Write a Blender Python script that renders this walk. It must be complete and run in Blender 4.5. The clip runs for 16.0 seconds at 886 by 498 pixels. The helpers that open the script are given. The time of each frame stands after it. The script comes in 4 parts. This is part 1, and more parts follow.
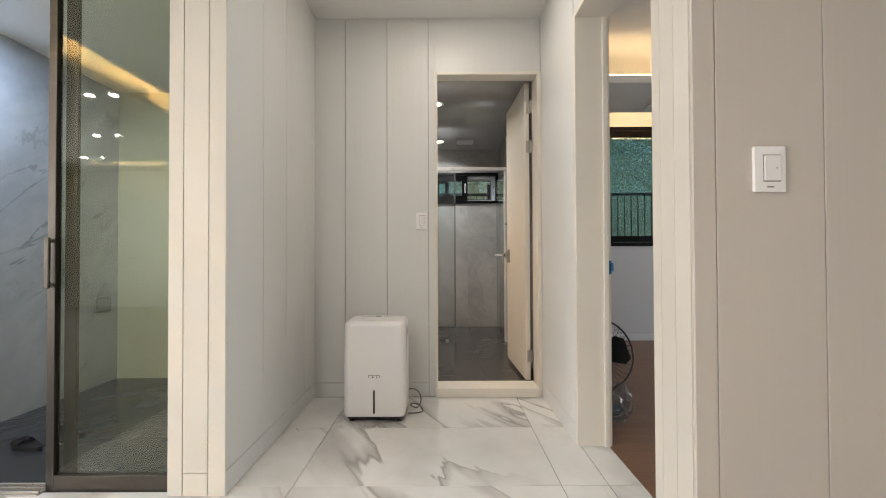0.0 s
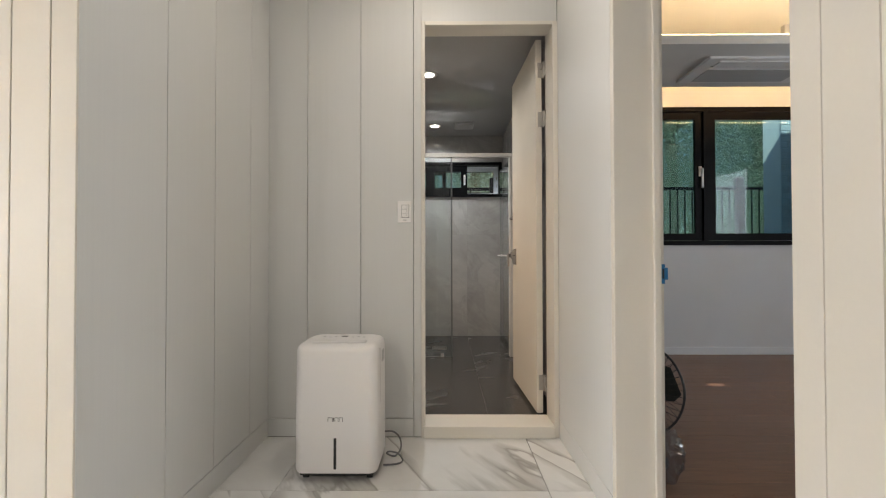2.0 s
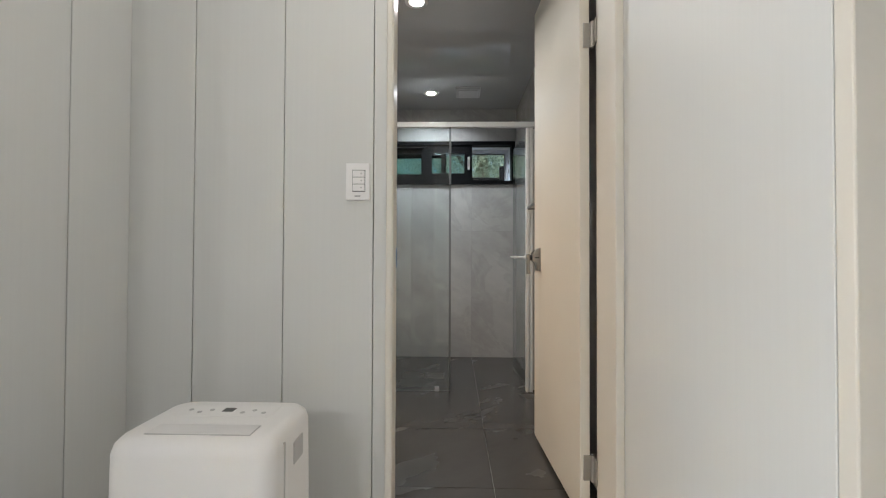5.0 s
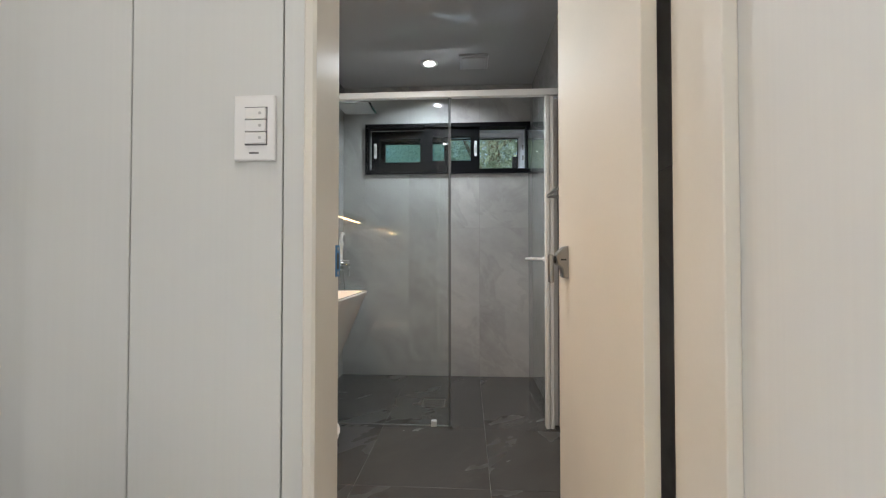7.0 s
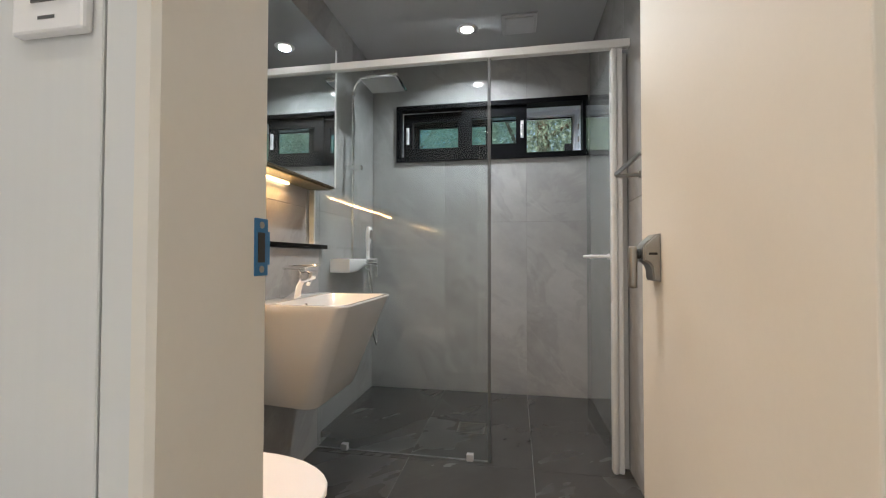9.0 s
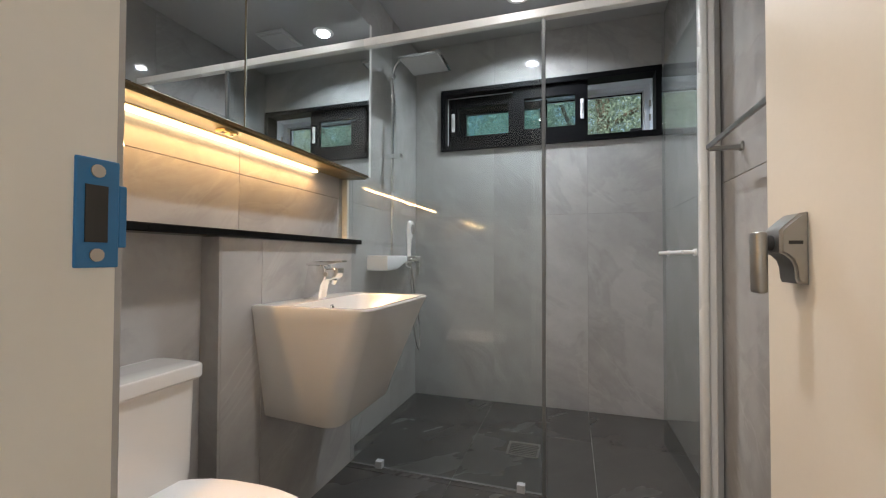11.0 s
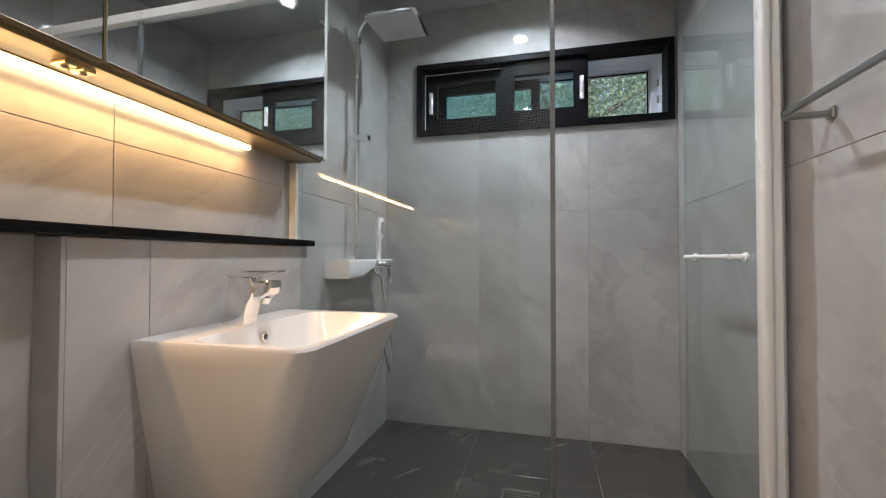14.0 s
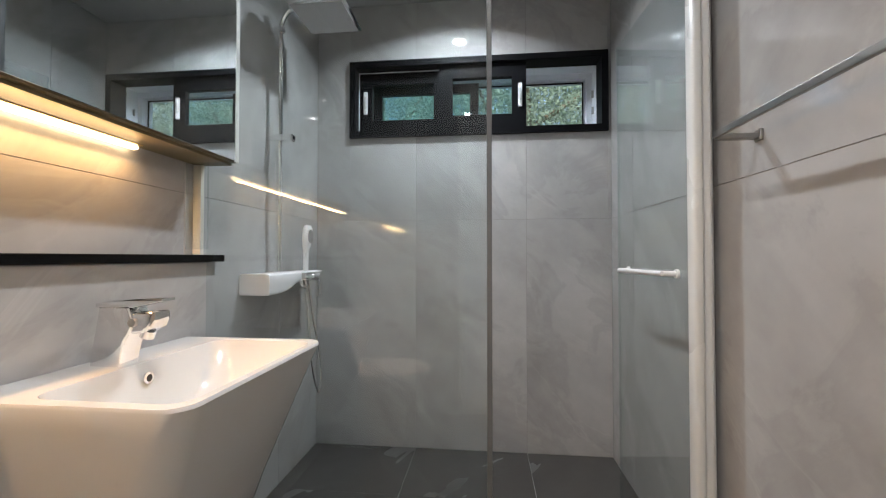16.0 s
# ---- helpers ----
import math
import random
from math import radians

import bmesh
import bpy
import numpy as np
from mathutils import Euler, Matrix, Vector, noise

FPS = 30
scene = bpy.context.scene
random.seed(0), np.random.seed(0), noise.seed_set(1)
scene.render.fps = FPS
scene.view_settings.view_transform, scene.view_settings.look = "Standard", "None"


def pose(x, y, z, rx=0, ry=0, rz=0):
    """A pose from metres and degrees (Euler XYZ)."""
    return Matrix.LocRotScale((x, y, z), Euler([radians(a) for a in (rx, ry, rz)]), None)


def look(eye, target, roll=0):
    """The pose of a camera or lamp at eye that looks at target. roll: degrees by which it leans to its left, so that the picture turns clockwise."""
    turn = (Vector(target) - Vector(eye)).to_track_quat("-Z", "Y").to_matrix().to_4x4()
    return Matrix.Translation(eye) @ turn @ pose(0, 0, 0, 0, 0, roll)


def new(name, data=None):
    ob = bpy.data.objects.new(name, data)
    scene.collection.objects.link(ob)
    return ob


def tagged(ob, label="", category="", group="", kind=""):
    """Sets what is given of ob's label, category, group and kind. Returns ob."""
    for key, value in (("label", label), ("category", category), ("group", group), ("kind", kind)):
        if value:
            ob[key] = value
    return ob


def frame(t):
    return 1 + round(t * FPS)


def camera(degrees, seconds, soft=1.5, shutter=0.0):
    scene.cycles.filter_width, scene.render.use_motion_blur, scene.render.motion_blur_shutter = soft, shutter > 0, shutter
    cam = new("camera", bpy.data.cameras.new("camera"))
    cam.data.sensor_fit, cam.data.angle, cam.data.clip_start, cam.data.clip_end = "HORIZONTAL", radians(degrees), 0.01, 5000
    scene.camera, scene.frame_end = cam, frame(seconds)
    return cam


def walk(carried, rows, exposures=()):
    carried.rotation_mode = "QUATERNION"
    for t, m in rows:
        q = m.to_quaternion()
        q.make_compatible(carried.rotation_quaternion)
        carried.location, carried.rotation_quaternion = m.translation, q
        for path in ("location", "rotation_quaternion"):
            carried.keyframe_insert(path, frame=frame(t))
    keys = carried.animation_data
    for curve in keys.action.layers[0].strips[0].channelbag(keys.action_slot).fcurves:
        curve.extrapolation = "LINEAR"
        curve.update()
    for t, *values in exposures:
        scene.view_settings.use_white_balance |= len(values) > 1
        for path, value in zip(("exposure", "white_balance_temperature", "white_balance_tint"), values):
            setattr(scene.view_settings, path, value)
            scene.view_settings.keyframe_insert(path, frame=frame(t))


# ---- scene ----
cam = camera(94.3, 16.0, soft=1.15)
PATH = [
    (0, (0.562, 0.063, 1.01), (0.56, 2.063, 1.037), -0.2),
    (0.5, (0.584, 0.239, 1.009), (0.578, 2.238, 1.035), -0.1),
    (1, (0.624, 0.404, 1.03), (0.616, 2.404, 1.048), -0.0),
    (1.5, (0.634, 0.543, 1.004), (0.625, 2.543, 1.035), -0.1),
    (2, (0.638, 0.702, 1.013), (0.623, 2.701, 1.039), -0.1),
    (2.5, (0.633, 0.866, 1.02), (0.612, 2.866, 1.047), -0.0),
    (3, (0.639, 1.026, 1.011), (0.613, 3.026, 1.04), -0.0),
    (3.5, (0.665, 1.198, 1.018), (0.632, 3.197, 1.047), 0.0),
    (4, (0.696, 1.341, 1.013), (0.658, 3.341, 1.043), 0.0),
    (4.2, (0.702, 1.398, 1.01), (0.66, 3.398, 1.04), 0.1),
    (6.5, (0.772, 2.146, 1.019), (0.683, 4.144, 1.055), -0.1),
    (7, (0.799, 2.257, 1.014), (0.677, 4.253, 1.051), 0.0),
    (7.5, (0.813, 2.381, 1.009), (0.647, 4.373, 1.05), 0.1),
    (8, (0.82, 2.497, 1.003), (0.598, 4.484, 1.045), 0.1),
    (8.5, (0.806, 2.592, 0.996), (0.524, 4.572, 1.039), 0.1),
    (9, (0.815, 2.693, 0.992), (0.467, 4.662, 1.035), 0.1),
    (11.5, (0.786, 3.022, 0.975), (0.159, 4.921, 1.014), 0.2),
    (12, (0.753, 3.095, 0.974), (0.121, 4.992, 1.013), 0.2),
    (12.5, (0.723, 3.171, 0.98), (0.097, 5.07, 1.021), 0.2),
    (13, (0.703, 3.241, 0.985), (0.1, 5.148, 1.025), 0.2),
    (13.5, (0.681, 3.301, 0.994), (0.127, 5.222, 1.034), 0.1),
    (14, (0.668, 3.353, 0.998), (0.186, 5.293, 1.037), 0.1),
    (14.5, (0.667, 3.399, 1.007), (0.261, 5.357, 1.046), 0.1),
    (15, (0.667, 3.436, 1.022), (0.335, 5.408, 1.061), 0.0),
    (15.5, (0.672, 3.46, 1.04), (0.41, 5.443, 1.078), 0.0),
    (16, (0.682, 3.467, 1.051), (0.473, 5.456, 1.09), -0.0),
]
walk(cam, [(t, look(eye, target, roll)) for t, eye, target, roll in PATH], ((0.0, 1.22, 6900, 12), (1.5, 1.14, 6900, 12), (2.5, 1.05, 6850, 12), (3.0, 1.1, 6500, 9), (4.0, 1.18, 6350, 9), (6.5, 1.38, 6350, 10), (9.0, 1.42, 6450, 11), (11.5, 1.48, 6350, 12), (14.0, 1.52, 6300, 13), (16.0, 1.55, 6250, 12)))

# ---- world and light ----
world = bpy.data.worlds.new("daylight")
scene.world = world
world.use_nodes = True
wn = world.node_tree.nodes
sky = wn.new("ShaderNodeTexSky")
sky.sky_type, sky.sun_disc = "NISHITA", False
sky.sun_elevation, sky.sun_rotation = radians(44), radians(205)
wn["Background"].inputs["Strength"].default_value = 0.15
world.node_tree.links.new(sky.outputs["Color"], wn["Background"].inputs["Color"])
sun = new("sun", bpy.data.lights.new("sun", "SUN"))
sun.data.energy, sun.data.angle, sun.data.color = 5.0, radians(0.6), (1.0, 0.94, 0.84)
sun.matrix_world = look((-5.0, -10.0, 11.5), (0.0, 1.0, 0.0))


def area_light(name, x, y, z, sx, sy, watts, colour, rot=(0, 0, 0), spread=180, shape="RECTANGLE"):
    lamp = bpy.data.lights.new(name, "AREA")
    lamp.shape, lamp.size, lamp.size_y, lamp.energy, lamp.color = shape, sx, sy, watts, colour
    lamp.spread = radians(spread)
    ob = new(name, lamp)
    ob.matrix_world = pose(x, y, z, *rot)
    return ob


WHITE_LIGHT, WARM_LIGHT, COVE_LIGHT, DAY_LIGHT = (1.0, 0.96, 0.91), (1.0, 0.56, 0.21), (1.0, 0.64, 0.27), (0.80, 0.90, 1.0)
BATH_LAMPS = ((0.515, 5.255), (0.505, 3.95))
HALL_FILL = (-2.05, 2.35)
# last three are unseen: one over the corridor, two fills added behind the camera
LIVING_LAMPS = [(-3.15, -0.65), (-2.9, -0.65), (-4.3, -2.1), (-4.0, -2.1), (-5.6, -3.4), (-5.3, -3.4), (0.60, 2.30), (-0.5, -1.4), (-1.2, -1.4)]
for lx, ly in BATH_LAMPS:
    area_light("bath_downlight_glow", lx, ly, 2.425, 0.07, 0.07, 5.4 if ly > 5 else 3.6, (0.87, 0.95, 1.0) if ly > 5 else (1.0, 0.965, 0.93), spread=144 if ly > 5 else 150, shape="DISK")
for lx, ly in LIVING_LAMPS:
    # the two added fills behind the camera get 14 W
    watts = 2.8 if ly > 0 else 14.0 if lx > -2.0 else 3.0
    area_light("living_downlight_and_fill_glow", lx, ly, 2.695, 0.08, 0.08, watts, (1.0, 0.94, 0.85) if ly > 0 else WHITE_LIGHT, shape="DISK")
# added bluish fill that brightens the entrance from out of view
area_light("entrance_fill_glow", HALL_FILL[0], HALL_FILL[1], 2.485, 0.1, 0.1, 9.5, (0.56, 0.74, 1.0), shape="DISK")
# warm strip under the mirror cabinet
area_light("mirror_strip_glow", -0.2195, 3.86, 1.3275, 0.010, 1.17, 2.05, WARM_LIGHT, (0, -30, 0))
# bedroom cove strips lie on top of the hanging ceiling panel
area_light("cove_glow", 3.3, 3.575, 2.552, 3.1, 0.016, 1.4, COVE_LIGHT, (180, 0, 0))
area_light("cove_glow", 3.3, 4.262, 2.552, 3.1, 0.016, 7.0, COVE_LIGHT, (130, 0, 0))
# living room cove round the ceiling recess
area_light("cove_glow", -2.70, -1.5, 2.772, 0.03, 4.0, 22.0, COVE_LIGHT, (180, 0, 0))
area_light("cove_glow", -4.4, -3.74, 2.772, 3.2, 0.03, 18.0, COVE_LIGHT, (-130, 0, 0))
# added cool bedroom fill, no window there; daylight entering through the living room window
area_light("bedroom_side_fill", 5.19, 2.35, 1.6, 1.4, 1.0, 15.0, DAY_LIGHT, (0, 90, 0))
area_light("living_window_sky", -6.77, -1.5, 1.4, 1.9, 3.4, 95.0, (0.95, 0.97, 1.0), (0, -90, 0))

# ---- materials ----
class Mat:
    """A node material with a Principled shader and short ways to add nodes."""

    def __init__(self, name, colour, rough=0.5, metal=0.0, spec=0.5, coat=0.0):
        self.m = bpy.data.materials.new(name)
        self.m.use_nodes = True
        self.n, self.l = self.m.node_tree.nodes, self.m.node_tree.links
        self.b = self.n["Principled BSDF"]
        self.b.inputs["Base Color"].default_value = (*colour, 1)
        self.b.inputs["Roughness"].default_value = rough
        self.b.inputs["Metallic"].default_value = metal
        self.b.inputs["Specular IOR Level"].default_value = spec
        self.b.inputs["Coat Weight"].default_value = coat
        self.b.inputs["Coat Roughness"].default_value = 0.08

    def node(self, kind, **values):
        node = self.n.new(kind)
        for key, value in values.items():
            node.inputs[key.replace("_", " ")].default_value = value
        return node

    def place(self, scale=(1, 1, 1), shift=True, turn=(0, 0, 0)):
        """World position, moved by a random step for each object, scaled and turned."""
        geo = self.n.new("ShaderNodeNewGeometry")
        out = geo.outputs["Position"]
        if shift:
            info = self.n.new("ShaderNodeObjectInfo")
            mul = self.n.new("ShaderNodeVectorMath")
            mul.operation = "MULTIPLY_ADD"
            comb = self.n.new("ShaderNodeCombineXYZ")
            for i, k in enumerate((17.0, 29.0, 41.0)):
                step = self.n.new("ShaderNodeMath")
                step.operation = "MULTIPLY"
                step.inputs[1].default_value = k
                self.l.new(info.outputs["Random"], step.inputs[0])
                self.l.new(step.outputs[0], comb.inputs[i])
            mul.inputs[1].default_value = (1, 1, 1)
            self.l.new(out, mul.inputs[0])
            self.l.new(comb.outputs[0], mul.inputs[2])
            out = mul.outputs[0]
        mp = self.n.new("ShaderNodeMapping")
        mp.vector_type = "TEXTURE"
        mp.inputs["Scale"].default_value = [1 / c for c in scale]
        mp.inputs["Rotation"].default_value = [radians(a) for a in turn]
        self.l.new(out, mp.inputs["Vector"])
        return mp.outputs[0]

    def noise(self, where, scale, detail=4.0, rough=0.55, distort=0.0):
        node = self.node("ShaderNodeTexNoise", Scale=scale, Detail=detail, Roughness=rough, Distortion=distort)
        self.l.new(where, node.inputs["Vector"])
        return node.outputs["Fac"]

    def ramp(self, fac, stops):
        node = self.n.new("ShaderNodeValToRGB")
        els = node.color_ramp.elements
        while len(els) < len(stops):
            els.new(0.5)
        for el, (p, c) in zip(els, stops):
            el.position = p
            el.color = (*c, 1) if isinstance(c, tuple) else (c, c, c, 1)
        self.l.new(fac, node.inputs["Fac"])
        return node.outputs["Color"]

    def mix(self, fac, a, b, kind="MIX"):
        node = self.n.new("ShaderNodeMix")
        node.data_type, node.blend_type = "RGBA", kind
        for value, i in ((fac, 0), (a, 6), (b, 7)):
            if isinstance(value, (int, float)):
                node.inputs[i].default_value = value
            elif isinstance(value, tuple):
                node.inputs[i].default_value = (*value, 1)
            else:
                self.l.new(value, node.inputs[i])
        return node.outputs[2]

    def colour(self, out):
        self.l.new(out, self.b.inputs["Base Color"])
        return self

    def gloss(self, out):
        self.l.new(out, self.b.inputs["Roughness"])
        return self

    def bump(self, out, strength=0.2, distance=0.002):
        node = self.node("ShaderNodeBump", Strength=strength, Distance=distance)
        self.l.new(out, node.inputs["Height"])
        self.l.new(node.outputs[0], self.b.inputs["Normal"])
        return self


def paint(name, colour, rough=0.45, grain=0.06, coat=0.0, speck=None):
    """Painted or laminated board: slight mottling at two scales and a fine skin."""
    k = Mat(name, colour, rough, coat=coat)
    at = k.place()
    big = k.noise(at, 1.6, 3.0)
    fine = k.noise(at, 90.0, 3.0)
    lo, hi = tuple(c * (1 - grain) for c in colour), tuple(min(1, c * (1 + grain * 0.6)) for c in colour)
    k.colour(k.mix(0.15, k.ramp(big, ((0.3, lo), (0.7, hi))), k.ramp(fine, ((0.3, lo), (0.7, hi)))))
    k.gloss(k.ramp(big, ((0.2, rough * 0.85), (0.8, min(1, rough * 1.2)))))
    k.bump(fine, 0.08, 0.0006)
    return k.m


def panel_laminate(name, colour):
    """Wall panel film with a faint upright streak."""
    k = Mat(name, colour, 0.48)
    at = k.place((60, 60, 0.7))
    streak = k.noise(at, 2.0, 4.0)
    big = k.noise(k.place(), 1.2, 2.0)
    lo, hi = tuple(c * 0.965 for c in colour), tuple(min(1, c * 1.02) for c in colour)
    k.colour(k.mix(0.72, k.ramp(streak, ((0.35, lo), (0.65, hi))), k.ramp(big, ((0.3, lo), (0.7, hi)))))
    k.gloss(k.ramp(big, ((0.3, 0.44), (0.7, 0.54))))
    k.bump(streak, 0.06, 0.0005)
    return k.m


def marble_floor():
    """White porcelain with soft grey-brown diagonal veins, sharp on one flank and fading on the other."""
    k = Mat("white_marble_tile", (0.8, 0.79, 0.77), 0.16, coat=0.2)
    at = k.place((1, 1, 1), True, (0, 0, 33))
    st = k.place((0.42, 1.9, 1.0), True, (0, 0, -57))
    warp = k.noise(st, 0.8, 5.0, 0.5, 0.7)
    where = k.ramp(k.noise(st, 0.7, 2.0), ((0.40, 0.0), (0.56, 1.0)))
    thin = k.mix(1.0, k.ramp(warp, ((0.455, 0.0), (0.492, 0.55), (0.502, 1.0), (0.511, 0.0))), where, "MULTIPLY")
    broad = k.ramp(k.noise(st, 0.75, 4.0, 0.55, 0.4), ((0.53, 0.0), (0.70, 1.0)))
    base = k.ramp(k.noise(at, 4.0, 5.0), ((0.3, (0.69, 0.685, 0.67)), (0.6, (0.77, 0.765, 0.75))))
    one = k.mix(k.ramp(broad, ((0.0, 0.0), (1.0, 0.3))), base, (0.47, 0.455, 0.43))
    k.colour(k.mix(k.ramp(thin, ((0.0, 0.0), (1.0, 0.8))), one, (0.25, 0.235, 0.215)))
    k.gloss(k.ramp(broad, ((0.0, 0.14), (1.0, 0.22))))
    return k.m


def stone_tile(name, dark, light, vein, rough, scale, amount, patchy=0.0):
    """Polished or matt stone-look porcelain with slanting clouds and fine veins."""
    k = Mat(name, light, rough, coat=0.0)
    at = k.place((1, 1, 1), True, (50, 0, 45))
    st = k.place((0.8, 0.8, 2.6), True, (50, 0, 45))
    cloud = k.noise(st, scale, 4.0, 0.52, 0.5)
    fine = k.noise(at, scale * 9, 4.0, 0.6)
    warp = k.noise(st, scale * 0.8, 5.0, 0.58, 1.1)
    line = k.ramp(warp, ((0.48, 0.0), (0.498, 1.0), (0.517, 0.0)))
    base = k.mix(0.22, k.ramp(cloud, ((0.3, dark), (0.7, light))), k.ramp(fine, ((0.3, dark), (0.7, light))))
    if patchy:
        patch = k.ramp(k.noise(k.place((1.0, 1.0, 2.0), True, (50, 0, 45)), scale * 1.1, 6.0, 0.6, 0.9), ((0.50, 0.0), (0.545, patchy), (0.68, 0.0)))
        base = k.mix(patch, base, tuple(c * 0.72 for c in dark))
    spread = k.ramp(k.noise(at, scale * 1.4, 2.0), ((0.45, 0.0), (0.65, amount)))
    k.colour(k.mix(k.mix(1.0, line, spread, "MULTIPLY"), base, vein))
    k.gloss(k.ramp(cloud, ((0.3, rough * 0.85), (0.7, rough * 1.2))))
    k.bump(fine, 0.05, 0.0006)
    return k.m


def wood_floor():
    k = Mat("brown_wood_floor", (0.2, 0.11, 0.07), 0.34)
    at = k.place((1.2, 14.0, 1.0))
    grain = k.noise(at, 3.0, 6.0, 0.62, 0.4)
    info = k.n.new("ShaderNodeObjectInfo")
    tone = k.ramp(info.outputs["Random"], ((0.0, (0.17, 0.088, 0.052)), (1.0, (0.235, 0.125, 0.078))))
    k.colour(k.mix(0.55, tone, k.ramp(grain, ((0.3, (0.12, 0.06, 0.036)), (0.7, (0.27, 0.15, 0.095)))), "MIX"))
    k.gloss(k.ramp(grain, ((0.2, 0.3), (0.8, 0.42))))
    k.bump(grain, 0.1, 0.0008)
    return k.m


def glass(name, tint, rough=0.0, ior=1.45):
    """Clear sheet: light passes, Fresnel gloss on the face."""
    m = bpy.data.materials.new(name)
    m.use_nodes = True
    n, l = m.node_tree.nodes, m.node_tree.links
    n.remove(n["Principled BSDF"])
    clear, shine, mixer = n.new("ShaderNodeBsdfTransparent"), n.new("ShaderNodeBsdfGlossy"), n.new("ShaderNodeMixShader")
    clear.inputs["Color"].default_value = (*tint, 1)
    shine.inputs["Roughness"].default_value = rough
    face = n.new("ShaderNodeLayerWeight")
    face.inputs["Blend"].default_value = 0.5
    power, fres = n.new("ShaderNodeMath"), n.new("ShaderNodeMath")
    power.operation, fres.operation = "POWER", "MULTIPLY_ADD"
    power.inputs[1].default_value = 5.0
    f0 = ((ior - 1) / (ior + 1)) ** 2
    fres.inputs[1].default_value, fres.inputs[2].default_value = 1 - f0, f0
    l.new(face.outputs["Facing"], power.inputs[0])
    l.new(power.outputs[0], fres.inputs[0])
    l.new(fres.outputs[0], mixer.inputs[0])
    l.new(clear.outputs[0], mixer.inputs[1])
    l.new(shine.outputs[0], mixer.inputs[2])
    l.new(mixer.outputs[0], n["Material Output"].inputs["Surface"])
    return m


def glow(name, colour, strength):
    m = bpy.data.materials.new(name)
    m.use_nodes = True
    n = m.node_tree.nodes
    b = n["Principled BSDF"]
    b.inputs["Base Color"].default_value = (0.8, 0.8, 0.8, 1)
    b.inputs["Emission Color"].default_value = (*colour, 1)
    b.inputs["Emission Strength"].default_value = strength
    return m


def metal(name, colour, rough, streak=0.0):
    k = Mat(name, colour, rough, 1.0)
    f = k.noise(k.place((1, 1, 1)), 35.0, 3.0)
    k.gloss(k.ramp(f, ((0.3, rough * 0.8), (0.7, rough * 1.3 + streak))))
    return k.m


def leaf_mat(name, a, b):
    k = Mat(name, a, 0.5)
    geo = k.n.new("ShaderNodeNewGeometry")
    k.colour(k.ramp(geo.outputs["Random Per Island"], ((0.0, a), (1.0, b))))
    k.b.inputs["Specular IOR Level"].default_value = 0.15
    thin, mixer = k.n.new("ShaderNodeBsdfTranslucent"), k.n.new("ShaderNodeMixShader")
    thin.inputs["Color"].default_value = (*b, 1)
    mixer.inputs[0].default_value = 0.45
    k.l.new(k.b.outputs[0], mixer.inputs[1])
    k.l.new(thin.outputs[0], mixer.inputs[2])
    k.l.new(mixer.outputs[0], k.n["Material Output"].inputs["Surface"])
    return k.m


PANEL = panel_laminate("wall_panel_film", (0.70, 0.70, 0.685))
PANEL_BEIGE = panel_laminate("beige_panel_film", (0.56, 0.51, 0.46))
TRIM = paint("cream_door_paint", (0.74, 0.70, 0.63), 0.38)
LEAF_DOOR = paint("cream_door_film", (0.74, 0.69, 0.60), 0.5)
GROOVE = paint("groove_grey", (0.16, 0.155, 0.14), 0.7)
CEIL = paint("ceiling_paper", (0.78, 0.77, 0.75), 0.8)
WALLPAPER = paint("pale_wallpaper", (0.66, 0.67, 0.70), 0.75)
MARBLE = marble_floor()
GROUT = paint("grey_grout", (0.24, 0.23, 0.215), 0.8)
WALL_TILE = stone_tile("grey_stone_wall_tile", (0.345, 0.336, 0.326), (0.478, 0.468, 0.456), (0.57, 0.56, 0.55), 0.045, 1.5, 0.28, 0.26)
FLOOR_TILE = stone_tile("dark_stone_floor_tile", (0.050, 0.046, 0.042), (0.070, 0.065, 0.060), (0.105, 0.097, 0.09), 0.25, 1.6, 0.16, 0.0)
HALL_TILE = stone_tile("blue_grey_marble", (0.36, 0.38, 0.42), (0.55, 0.57, 0.61), (0.22, 0.22, 0.23), 0.14, 1.4, 0.8)
DARK_TILE = stone_tile("dark_hall_tile", (0.03, 0.032, 0.036), (0.055, 0.057, 0.062), (0.10, 0.10, 0.10), 0.25, 2.0, 0.4)
WOOD = wood_floor()
CERAMIC = paint("white_glazed_ceramic", (0.70, 0.685, 0.66), 0.09, 0.02, 0.3)
PLASTIC = paint("white_plastic", (0.85, 0.835, 0.83), 0.35, 0.02)
PLASTIC_GREY = paint("grey_plastic", (0.52, 0.51, 0.51), 0.4, 0.04)
BLACK_PLASTIC = paint("black_plastic", (0.02, 0.02, 0.02), 0.4, 0.1)
BLACK_FRAME = paint("black_window_frame", (0.005, 0.005, 0.006), 0.45, 0.1)
BLACK_FRAME.node_tree.nodes["Principled BSDF"].inputs["Specular IOR Level"].default_value = 0.08
WHITE_FRAME = paint("white_window_frame", (0.72, 0.74, 0.78), 0.4, 0.03)
BLACK_STONE = paint("black_polished_stone", (0.005, 0.005, 0.005), 0.2, 0.2)
BLACK_STONE.node_tree.nodes["Principled BSDF"].inputs["Specular IOR Level"].default_value = 0.15
WALL_GROUT = paint("grey_wall_grout", (0.29, 0.284, 0.276), 0.8)
CHROME = metal("polished_chrome", (0.86, 0.86, 0.86), 0.06)
STEEL = metal("brushed_steel", (0.42, 0.40, 0.37), 0.33, 0.05)
GREY_METAL = metal("grey_zinc_handle", (0.33, 0.32, 0.30), 0.38)
